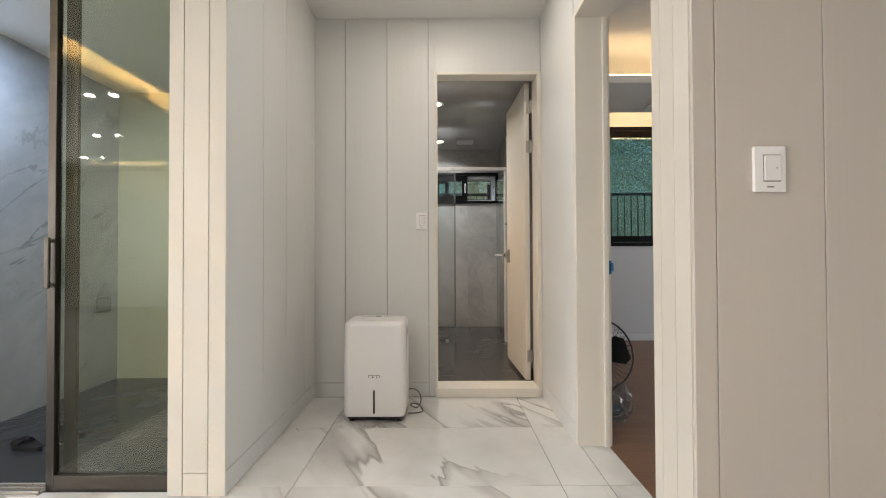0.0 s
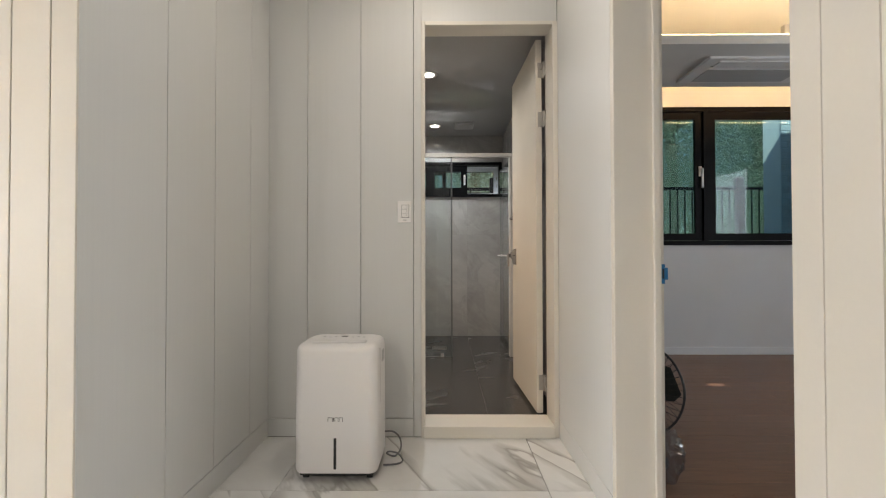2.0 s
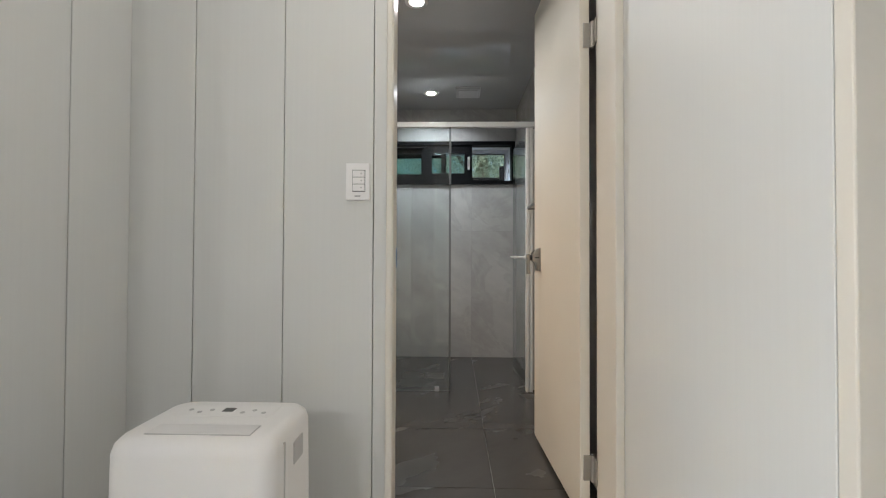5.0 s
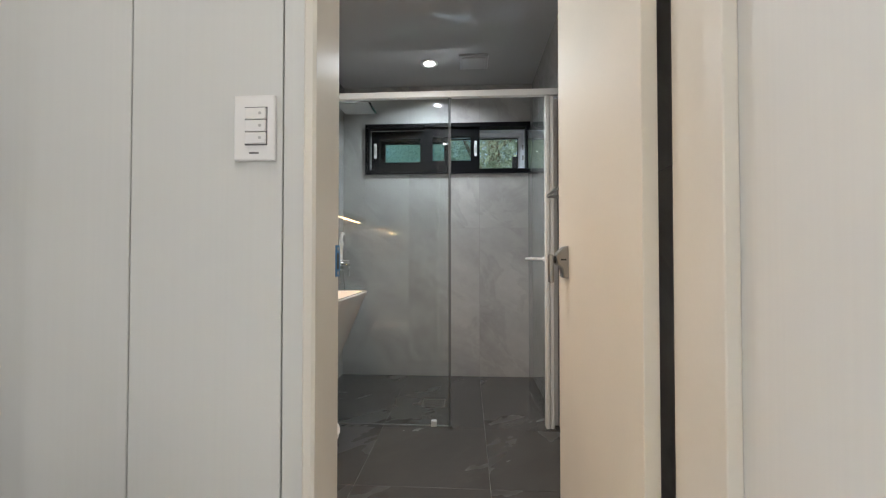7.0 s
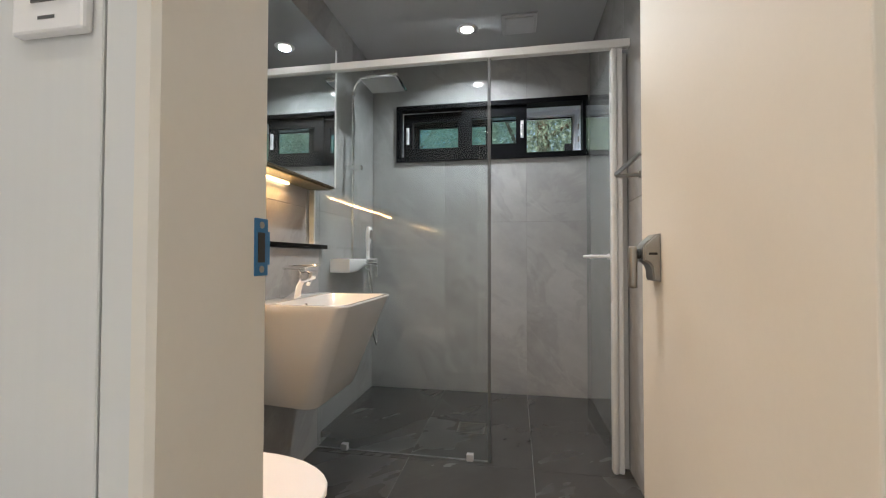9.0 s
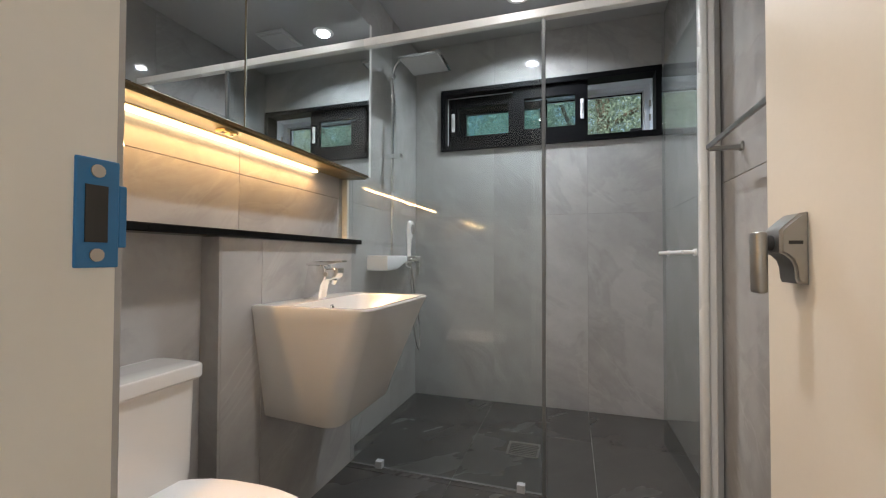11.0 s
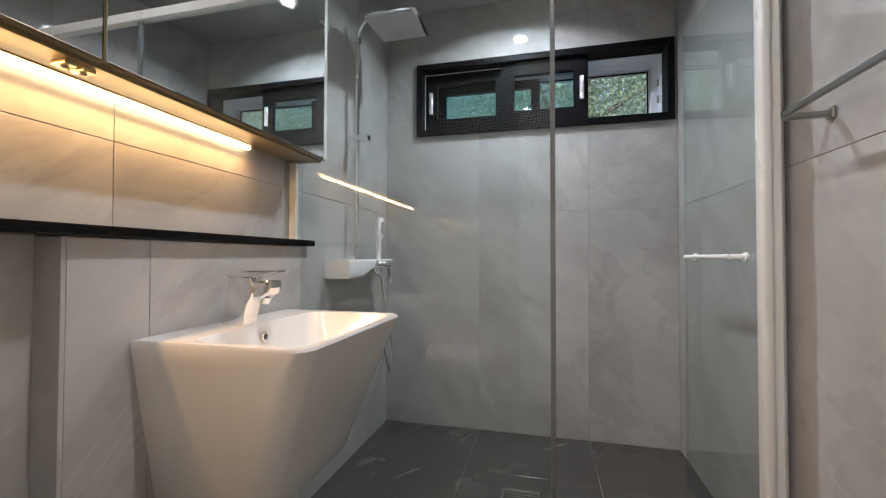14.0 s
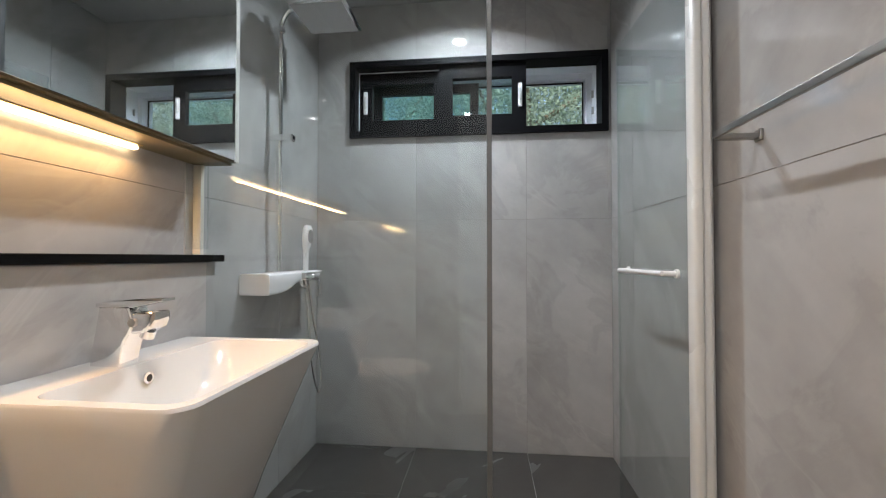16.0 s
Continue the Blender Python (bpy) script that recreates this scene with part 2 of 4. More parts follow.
BRONZE = metal("dark_bronze_frame", (0.10, 0.09, 0.08), 0.4)
ALU_WHITE = paint("white_aluminium", (0.74, 0.73, 0.70), 0.28, 0.02)
MIRROR = metal("mirror_silver", (0.80, 0.83, 0.84), 0.0)
MIRROR.node_tree.nodes["Principled BSDF"].inputs["Roughness"].default_value = 0.005
for link in list(MIRROR.node_tree.links):
    if link.to_socket.name == "Roughness":
        MIRROR.node_tree.links.remove(link)
SHOWER_GLASS = glass("shower_glass", (0.93, 0.955, 0.955), 0.0, 1.52)
WINDOW_GLASS = glass("window_glass", (0.84, 0.95, 0.99), 0.0, 1.5)
BED_GLASS = glass("tinted_window_glass", (0.48, 0.62, 0.64), 0.0, 1.38)
HALL_GLASS = glass("hall_door_glass", (0.84, 0.86, 0.76), 0.02, 1.65)
BLUE = paint("blue_protective_film", (0.02, 0.16, 0.36), 0.35, 0.08)
CLEAR_BAG = glass("clear_plastic_film", (0.78, 0.81, 0.85), 0.18, 2.1)
LAMP_WHITE = glow("downlight_diffuser", (1.0, 0.96, 0.9), 7.0)
LAMP_WARM = glow("led_strip_diffuser", (1.0, 0.70, 0.36), 3.6)
LAMP_COVE = glow("cove_led", (1.0, 0.78, 0.45), 3.0)
BRICK = paint("pale_grey_brick", (0.55, 0.60, 0.66), 0.85, 0.25)
BARK = paint("tree_bark", (0.12, 0.09, 0.06), 0.9, 0.3)
LEAF_A = leaf_mat("leaf_green", (0.16, 0.215, 0.15), (0.27, 0.335, 0.255))
SOIL = paint("garden_ground", (0.10, 0.10, 0.06), 0.95, 0.4)
LETTER = paint("grey_print", (0.10, 0.10, 0.10), 0.5, 0.1)
CORD = paint("dark_grey_cord", (0.14, 0.14, 0.145), 0.5)
RUBBER = paint("black_rubber", (0.015, 0.015, 0.015), 0.6, 0.1)
BRASS_LED = metal("gold_anodised_rail", (0.62, 0.48, 0.25), 0.3)

# ---- building tools ----
def link_mesh(name, bm, material, smooth=0.0):
    me = bpy.data.meshes.new(name)
    bm.normal_update()
    if smooth:
        for f in bm.faces:
            f.smooth = True
        for e in bm.edges:
            if len(e.link_faces) == 2 and e.calc_face_angle(0) > radians(smooth):
                e.smooth = False
    bm.to_mesh(me)
    bm.free()
    me.materials.append(material)
    return new(name, me)


def thing(name, at, label, category, group="", kind=""):
    ob = new(name)
    ob.empty_display_size = 0.1
    ob.location = at
    return tagged(ob, label, category, group, kind)


def part(name, bm, material, parent, label="", smooth=0.0):
    """Links a bmesh, built in world places, as one mesh under a thing or a part."""
    ob = link_mesh(name, bm, material, smooth)
    ob.parent = parent
    if parent.type == "EMPTY":
        ob.location = -parent.location
    if label:
        ob["label"] = label
    return ob


def structure(name, bm, material, label, category="wall"):
    return tagged(link_mesh(name, bm, material), label, category, kind="structure")


def add_box(bm, x0, x1, y0, y1, z0, z1):
    v = [bm.verts.new(p) for p in ((x0, y0, z0), (x1, y0, z0), (x1, y1, z0), (x0, y1, z0), (x0, y0, z1), (x1, y0, z1), (x1, y1, z1), (x0, y1, z1))]
    for f in ((3, 2, 1, 0), (4, 5, 6, 7), (0, 1, 5, 4), (1, 2, 6, 5), (2, 3, 7, 6), (3, 0, 4, 7)):
        bm.faces.new([v[i] for i in f])
    return bm


def box(x0, x1, y0, y1, z0, z1, bevel=0.0, seg=2):
    bm = add_box(bmesh.new(), x0, x1, y0, y1, z0, z1)
    if bevel:
        bmesh.ops.bevel(bm, geom=list(bm.edges), offset=bevel, segments=seg, affect="EDGES", profile=0.5)
    return bm


def ring_between(bm, a, b, n):
    for i in range(n):
        bm.faces.new((a[i], a[(i + 1) % n], b[(i + 1) % n], b[i]))


def tube(points, r, n=12, caps=True, bm=None):
    """A round bar along points; r: one radius or one for each point."""
    bm = bm or bmesh.new()
    pts = [Vector(p) for p in points]
    rs = r if isinstance(r, (list, tuple)) else [r] * len(pts)
    side, rings = None, []
    for i, p in enumerate(pts):
        d = (pts[min(i + 1, len(pts) - 1)] - pts[max(i - 1, 0)]).normalized()
        if side is None:
            side = d.orthogonal().normalized()
        side = (side - d * side.dot(d)).normalized()
        up = d.cross(side)
        rings.append([bm.verts.new(p + (side * math.cos(a) + up * math.sin(a)) * rs[i]) for a in (2 * math.pi * k / n for k in range(n))])
    for a, b in zip(rings, rings[1:]):
        ring_between(bm, a, b, n)
    if caps:
        bm.faces.new(rings[0][::-1])
        bm.faces.new(rings[-1])
    return bm


def arc(points, steps=8):
    """A smooth line through control points."""
    p = [Vector(q) for q in points]
    out = []
    for i in range(len(p) - 1):
        a, b, c, d = p[max(i - 1, 0)], p[i], p[i + 1], p[min(i + 2, len(p) - 1)]
        for k in range(steps):
            t = k / steps
            out.append(0.5 * (2 * b + (c - a) * t + (2 * a - 5 * b + 4 * c - d) * t * t + (3 * b - a - 3 * c + d) * t ** 3))
    return out + [p[-1]]


def rounded(cx, cy, hx, hy, r, n=5):
    """Points of a rounded rectangle round a centre, anticlockwise."""
    out = []
    for sx, sy, start in ((1, 1, 0), (-1, 1, 90), (-1, -1, 180), (1, -1, 270)):
        for k in range(n + 1):
            a = radians(start + 90 * k / n)
            out.append((cx + sx * (hx - r) + r * math.cos(a), cy + sy * (hy - r) + r * math.sin(a)))
    return out


def loft(rings, caps=(True, True), bm=None):
    """A skin over rings with the same number of points."""
    bm = bm or bmesh.new()
    made = [[bm.verts.new(p) for p in ring] for ring in rings]
    n = len(made[0])
    for a, b in zip(made, made[1:]):
        ring_between(bm, a, b, n)
    if caps[0]:
        bm.faces.new(made[0][::-1])
    if caps[1]:
        bm.faces.new(made[-1])
    return bm


def moved(bm, m):
    bmesh.ops.transform(bm, matrix=m, verts=bm.verts)
    return bm


def lathe(profile, centre, n=24, axis="z"):
    """A turned body: (radius, height) along an axis."""
    rings = []
    for r, h in profile:
        ring = []
        for k in range(n):
            a = 2 * math.pi * k / n
            p = Vector((r * math.cos(a), r * math.sin(a), h))
            if axis == "x":
                p = Vector((p.z, p.x, p.y))
            elif axis == "y":
                p = Vector((p.y, p.z, p.x))
            ring.append(p + Vector(centre))
        rings.append(ring)
    return loft(rings)


def cut(rect, holes):
    """What is left of a rectangle (u0, u1, v0, v1) once the holes are taken out, as rectangles."""
    left = [rect]
    for h0, h1, k0, k1 in holes:
        nxt = []
        for u0, u1, v0, v1 in left:
            if h1 <= u0 or h0 >= u1 or k1 <= v0 or k0 >= v1:
                nxt.append((u0, u1, v0, v1))
                continue
            a, b = max(u0, h0), min(u1, h1)
            nxt += [r for r in ((u0, a, v0, v1), (b, u1, v0, v1), (a, b, v0, max(v0, k0)), (a, b, min(v1, k1), v1)) if r[1] - r[0] > 1e-4 and r[3] - r[2] > 1e-4]
        left = nxt
    return left


AXES = {"+x": (Vector((0, 1, 0)), Vector((0, 0, 1)), Vector((1, 0, 0))), "-x": (Vector((0, 1, 0)), Vector((0, 0, 1)), Vector((-1, 0, 0))),
        "+y": (Vector((1, 0, 0)), Vector((0, 0, 1)), Vector((0, 1, 0))), "-y": (Vector((1, 0, 0)), Vector((0, 0, 1)), Vector((0, -1, 0))),
        "+z": (Vector((1, 0, 0)), Vector((0, 1, 0)), Vector((0, 0, 1)))}
SLABS = {}


def slab_mesh(name, w, h, d, facing, material, soft):
    """A flat piece with softened front edges, its back at the origin's plane."""
    key = (name, round(w, 4), round(h, 4), d, facing, material.name)
    if key not in SLABS:
        u, v, n = AXES[facing]
        bm = bmesh.new()
        rings = []
        for s, k in ((0, 0), (0, d - soft), (soft, d)):
            rings.append([bm.verts.new(u * a + v * b + n * k) for a, b in ((-w / 2 + s, -h / 2 + s), (w / 2 - s, -h / 2 + s), (w / 2 - s, h / 2 - s), (-w / 2 + s, h / 2 - s))])
        ring_between(bm, rings[0], rings[1], 4)
        ring_between(bm, rings[1], rings[2], 4)
        bm.faces.new(rings[2])
        bmesh.ops.recalc_face_normals(bm, faces=bm.faces)
        if sum((f.normal.dot(n) for f in bm.faces if abs(f.normal.dot(n)) > 0.9), 0) < 0:
            bmesh.ops.reverse_faces(bm, faces=bm.faces)
        me = bpy.data.meshes.new(name)
        bm.to_mesh(me)
        bm.free()
        me.materials.append(material)
        SLABS[key] = me
    return SLABS[key]


def pieces(name, parent, facing, plane, us, vs, depth, material, gap=0.002, holes=(), soft=0.0008):
    """Lays pieces between the joints us and vs on a plane; each rest of a cut piece is its own piece."""
    u, v, n = AXES[facing]
    for u0, u1 in zip(us, us[1:]):
        for v0, v1 in zip(vs, vs[1:]):
            for a, b, c, d in cut((u0 + gap / 2, u1 - gap / 2, v0 + gap / 2, v1 - gap / 2), holes):
                ob = new(name, slab_mesh(name, b - a, d - c, depth, facing, material, soft))
                ob.parent = parent
                normal = Vector((abs(n.x), abs(n.y), abs(n.z)))
                ob.location = u * (a + b) / 2 + v * (c + d) / 2 + normal * plane
    return parent


def wall_bm(axis, p0, p1, u0, u1, z0, z1, holes=()):
    """A wall across x or y from p0 to p1 in depth, with openings right through it."""
    bm = bmesh.new()
    us = sorted({u0, u1, *(u for h in holes for u in h[:2])})
    vs = sorted({z0, z1, *(min(max(v, z0), z1) for h in holes for v in h[2:])})
    for a, b in zip(us, us[1:]):
        for c, d in zip(vs, vs[1:]):
            if any(h[0] < (a + b) / 2 < h[1] and h[2] < (c + d) / 2 < h[3] for h in holes):
                continue
            if axis == "y":
                add_box(bm, a, b, p0, p1, c, d)
            else:
                add_box(bm, p0, p1, a, b, c, d)
    bmesh.ops.remove_doubles(bm, verts=bm.verts, dist=1e-5)
    bm.verts.index_update()
    seen = {}
    for f in bm.faces:
        seen.setdefault(tuple(sorted(v.index for v in f.verts)), []).append(f)
    bmesh.ops.delete(bm, geom=[f for fs in seen.values() if len(fs) > 1 for f in fs], context="FACES_ONLY")
    return bm

# ---- structure ----
FLOOR_Z, BATH_Z, CEIL_Z, BATH_CEIL = 0.0, 0.03, 2.71, 2.44
WIN_B = (-0.062, 1.31, 1.704, 2.122)
WIN_R = (2.25, 4.35, 1.10, 2.50)
DOOR = (0.500, 1.262, 0.0, 2.35)
BATH_Y = 3.135

floor_marble = structure("floor_corridor", add_box(box(-6.8, 1.43, -4.6, 1.80, -0.08, -0.010), -0.60, 1.43, 1.8001, 2.995, -0.08, -0.010), GROUT, "white veined marble floor tiles with thin grey joints", "floor")
floor_living = structure("floor_living", box(1.43, 4.6, -4.6, 1.157, -0.08, -0.004), MARBLE, "white veined marble floor", "floor")
floor_bed = structure("floor_bedroom", box(1.43, 5.2, 1.31, 4.88, -0.08, -0.012), GROUT, "brown wooden plank floor", "floor")
floor_bath = structure("floor_bath", box(-0.45, 1.45, 3.154, 5.70, -0.08, BATH_Z - 0.0025), GROUT, "dark grey stone floor tiles with pale joints", "floor")
floor_hall = structure("floor_entrance", box(-2.4, -0.62, 1.90, 4.6, -0.18, -0.10), DARK_TILE, "dark polished tile floor of the entrance", "floor")

ceil = structure("ceiling_corridor", box(-2.5, 1.446, 1.157, 3.0, CEIL_Z, CEIL_Z + 0.1), CEIL, "plain white ceiling", "ceiling")
bm = bmesh.new()
for a, b, c, d in cut((-6.9, 4.7, -4.7, 1.157), [(-6.4, -2.35, -4.1, 0.9)]) + [(-6.9, -2.5, 1.157, 2.0)]:
    add_box(bm, a, b, c, d, CEIL_Z, CEIL_Z + 0.1)
add_box(bm, -6.6, -2.2, -4.3, 1.1, CEIL_Z + 0.16, CEIL_Z + 0.22)
add_box(bm, -6.0, -2.75, -3.7, 0.5, CEIL_Z, CEIL_Z + 0.05)
structure("ceiling_living", bm, CEIL, "white ceiling with a lit recess", "ceiling")
structure("ceiling_bath", box(-0.45, 1.45, 3.154, 5.70, BATH_CEIL, BATH_CEIL + 0.08), Mat("gloss_ceiling_panel", (0.43, 0.425, 0.42), 0.04).m, "glossy pale bathroom ceiling panel", "ceiling")
structure("ceiling_bedroom", box(1.35, 5.3, 1.25, 4.95, 2.80, 2.9), CEIL, "white bedroom ceiling", "ceiling")
structure("ceiling_entrance", box(-2.5, -0.55, 1.85, 4.7, 2.5, 2.6), CEIL, "white entrance ceiling", "ceiling")

# corridor and bathroom walls
wall_n = structure("wall_north", wall_bm("y", 3.007, 3.154, -0.55, 1.446, 0.0, CEIL_Z, [DOOR]), GROOVE, "white panelled wall with the bathroom door")
wall_w = structure("wall_west", wall_bm("x", -0.585, -0.367, 1.81, 3.007, 0.0, CEIL_Z), GROOVE, "white panelled corridor wall")
wall_e = structure("wall_east", wall_bm("x", 1.274, 1.446, 2.262, 3.007, 0.0, CEIL_Z), GROOVE, "cream panelled wall beside the bedroom opening")
structure("wall_east_lintel", box(1.27, 1.446, 1.463, 2.262, 2.30, CEIL_Z), PANEL, "wall over the bedroom opening")
wall_bw = structure("wall_bath_west", wall_bm("x", -0.45, -0.2525, 3.15, 5.70, -0.05, BATH_CEIL), WALL_GROUT, "grey stone tiled bathroom wall")
wall_be = structure("wall_bath_east", wall_bm("x", 1.3275, 1.446, 3.15, 5.70, -0.05, 2.9), WALL_GROUT, "grey stone tiled bathroom wall with towel bar")
wall_bn = structure("wall_bath_north", wall_bm("y", 5.6625, 5.93, -0.45, 1.446, -0.05, 2.9, [WIN_B]), WALL_GROUT, "grey stone tiled bathroom wall with a narrow window")
wall_bs = structure("wall_bath_south", wall_bm("y", 3.154, 3.157, -0.26, 1.335, -0.05, BATH_CEIL, [DOOR]), GROUT, "tiled wall round the bathroom door")
wall_ledge = structure("wall_ledge", box(-0.26, -0.1825, 3.909, 4.696, -0.05, 1.035), WALL_GROUT, "half-height tiled wall behind the basin")

# bedroom and living room walls
structure("wall_bedroom_north", wall_bm("y", 4.88, 5.12, 1.446, 5.3, -0.05, 2.9, [WIN_R]), WALLPAPER, "pale blue-grey papered bedroom wall with a black window")
structure("wall_bedroom_east", box(5.2, 5.3, 1.2, 4.88, -0.05, 2.9), WALLPAPER, "pale papered bedroom wall")
wall_l = structure("wall_living_north", box(1.60, 5.3, 1.169, 1.31, -0.05, 2.9), PANEL, "cream panelled living room wall with a light switch")
bm = bmesh.new()
corner = ((1.24, 1.169), (1.60, 1.169), (1.60, 1.31), (1.446, 1.31), (1.446, 1.463), (1.289, 1.463))
loft([[(x, y, z) for x, y in corner] for z in (0.0, CEIL_Z)], bm=bm)
wall_c = structure("wall_corner", bm, GROOVE, "cream panelled wall end beside the bedroom opening")
structure("wall_living_south", wall_bm("y", -4.7, -4.6, -6.9, 4.7, -0.05, CEIL_Z + 0.2, ), PANEL, "white living room wall")
structure("wall_living_east", box(4.6, 4.7, -4.6, 1.169, -0.05, CEIL_Z), PANEL, "white living room wall")
structure("wall_entrance_west", box(-2.5, -2.4, 1.90, 4.6, -0.2, CEIL_Z), HALL_TILE, "blue-grey marble wall of the entrance side")
structure("wall_living_west", wall_bm("x", -6.9, -6.8, -4.6, 2.0, -0.05, CEIL_Z + 0.2, [(-3.25, 0.25, 0.4, 2.4)]), PANEL, "white living room wall with a wide window")
structure("wall_living_northwest", box(-6.8, -2.4, 1.80, 1.90, -0.05, CEIL_Z), PANEL, "white living room wall")
structure("wall_entrance_north", box(-2.4, -0.62, 3.80, 3.9, -0.2, CEIL_Z), paint("beige_cabinet_wall", (0.60, 0.58, 0.44), 0.4), "beige entrance wall")
structure("wall_entrance_east", box(-0.62, -0.585, 1.86, 4.6, -0.2, CEIL_Z), paint("beige_wall", (0.50, 0.48, 0.37), 0.5), "beige entrance wall")
structure("wall_entrance_lintel", box(-2.4, -0.62, 1.80, 1.90, 2.36, CEIL_Z), PANEL, "wall over the sliding entrance door")

# corridor panels, skirting and pillar
pieces("panel", wall_n, "-y", 3.007, [-0.366, -0.138, 0.161, 0.457], [0.102, CEIL_Z], 0.012, PANEL, 0.003, soft=0.0012)
pieces("panel", wall_n, "-y", 3.007, [0.457, 0.503], [0.0, CEIL_Z], 0.012, PANEL, 0.003, soft=0.0012)
pieces("panel", wall_n, "-y", 3.007, [0.500, 1.262], [2.320, CEIL_Z], 0.012, PANEL, 0.003, soft=0.0012)
pieces("panel", wall_n, "-y", 3.007, [-0.366, 0.457], [0.0, 0.102], 0.012, PANEL, 0.003, soft=0.0012)
pieces("panel", wall_w, "+x", -0.367, [1.80, 2.155, 2.46, 2.78, 2.9955], [0.102, CEIL_Z], 0.012, PANEL, 0.003, soft=0.0012)
pieces("panel", wall_w, "+x", -0.367, [1.80, 2.9955], [0.0, 0.102], 0.012, PANEL, 0.003, soft=0.0012)
pieces("panel", wall_e, "-x", 1.274, [2.262, 2.995], [0.102, CEIL_Z], 0.012, PANEL, 0.003, soft=0.0012)
pieces("panel", wall_e, "-x", 1.274, [2.262, 2.995], [0.0, 0.102], 0.012, PANEL, 0.003, soft=0.0012)
# pillar between corridor and entrance: a frame of boards round an inset panel
pieces("panel", wall_w, "-y", 1.81, [-0.600, -0.536], [0.0, CEIL_Z], 0.014, TRIM, 0.0026, soft=0.0015)
pieces("panel", wall_w, "-y", 1.81, [-0.536, -0.429], [0.096, CEIL_Z], 0.014, TRIM, 0.0026, soft=0.0015)
pieces("panel", wall_w, "-y", 1.81, [-0.536, -0.429], [0.0, 0.096], 0.014, TRIM, 0.0026, soft=0.0015)
pieces("panel", wall_w, "-y", 1.81, [-0.429, -0.355], [0.0, CEIL_Z], 0.014, TRIM, 0.0026, soft=0.0015)
pieces("panel", wall_l, "-y", 1.169, [1.58, 1.88, 2.18, 2.48, 2.78], [0.0, CEIL_Z], 0.012, PANEL_BEIGE, 0.0028, soft=0.0012)
pieces("panel", wall_c, "-y", 1.169, [1.228, 1.29, 1.58], [0.0, CEIL_Z], 0.012, PANEL_BEIGE, 0.0028, soft=0.0012)
slant = Vector((1.289 - 1.24, 1.463 - 1.169, 0))
for k0, k1 in ((0.0, 0.36), (0.36, 0.74), (0.74, 1.0)):
    bm = bmesh.new()
    a, b = Vector((1.24, 1.169, 0)) + slant * (k0 + 0.006), Vector((1.24, 1.169, 0)) + slant * (k1 - 0.006)
    out = Vector((-0.012, 0.002, 0))
    loft([[(p.x, p.y, z) for p in (a, b, b + out, a + out)] for z in (0.0, CEIL_Z)], bm=bm)
    bmesh.ops.recalc_face_normals(bm, faces=bm.faces)
    strip = link_mesh("panel", bm, TRIM)
    strip.parent = wall_c

# marble floor tiles, with joints where the corridor has them
xs = [-2.4, -1.275, -0.10, 1.075, 1.283, 1.43]
ys = [2.9945, 2.477, 1.872, 1.267, 0.662, 0.057, -0.548, -1.153][::-1]
pieces("tile", floor_marble, "+z", -0.010, xs[1:], ys, 0.010, MARBLE, 0.003, [(-2.4, -0.585, 1.83, 3.2), (-0.6, -0.367, 1.81, 3.2), (1.25, 1.5, -2.0, 1.46), (1.274, 1.5, 2.262, 3.1)])
# bedroom planks
ply = [1.31 + 0.095 * k for k in range(38)] + [4.88]
for row, (a, b) in enumerate(zip(ply, ply[1:])):
    off = (0.0, 0.41, 0.77, 0.23, 0.58)[row % 5]
    cuts = [1.43] + [c for c in (1.43 + off + 0.95 * k for k in range(5)) if 1.5 < c < 5.1] + [5.2]
    pieces("plank", floor_bed, "+z", -0.012, cuts, [a, b], 0.012, WOOD, 0.0012)
# bathroom tiles
vs = [BATH_Z, 1.25, BATH_CEIL]
pieces("tile", wall_bn, "-y", 5.67, [-0.25, 0.306, 0.893, 1.325], vs, 0.010, WALL_TILE, 0.0018, [WIN_B])
pieces("tile", wall_bw, "+x", -0.26, [3.152, 3.45, 4.05, 4.65, 5.25, 5.66], vs, 0.010, WALL_TILE, 0.0018)
pieces("tile", wall_be, "-x", 1.335, [3.152, 3.55, 4.15, 4.75, 5.35, 5.66], vs, 0.010, WALL_TILE, 0.0018)
pieces("tile", wall_bs, "+y", 3.157, [-0.25, 0.306, 0.893, 1.325], vs, 0.010, WALL_TILE, 0.0018, [DOOR])
pieces("tile", wall_ledge, "+x", -0.190, [3.915, 4.08, 4.69], [BATH_Z, 1.035], 0.010, WALL_TILE, 0.0018)
pieces("tile", wall_ledge, "-y", 3.915, [-0.25, -0.180], [BATH_Z, 1.035], 0.008, WALL_TILE, 0.001)
pieces("tile", wall_ledge, "+y", 4.69, [-0.25, -0.180], [BATH_Z, 1.035], 0.008, WALL_TILE, 0.001)
pieces("tile", floor_bath, "+z", BATH_Z - 0.010, [-0.25, 0.306, 0.893, 1.325], [3.152, 3.42, 4.02, 4.62, 5.22, 5.66], 0.010, FLOOR_TILE, 0.0024, [(-0.26, -0.185, 3.91, 4.69)])

# bathroom door frame and sill
door_frame = thing("door_1", (0.9, 3.06, 0.0), "cream painted bathroom door frame with a raised sill", "door frame", kind="structure")
bm = loft([[(x, y, z) for x, y in ((0.500, 2.986), (0.503, 2.983), (0.517, 2.983), (0.5225, 2.988), (0.511, 3.1545), (0.500, 3.1545))] for z in (0.0, 2.318)])
part("jamb", bm, TRIM, door_frame)
part("jamb", box(1.234, 1.262, 2.984, 3.16, 0.0, 2.318, 0.003), TRIM, door_frame)
part("head", box(0.521, 1.234, 2.984, 3.0065, 2.296, 2.318, 0.003), TRIM, door_frame)
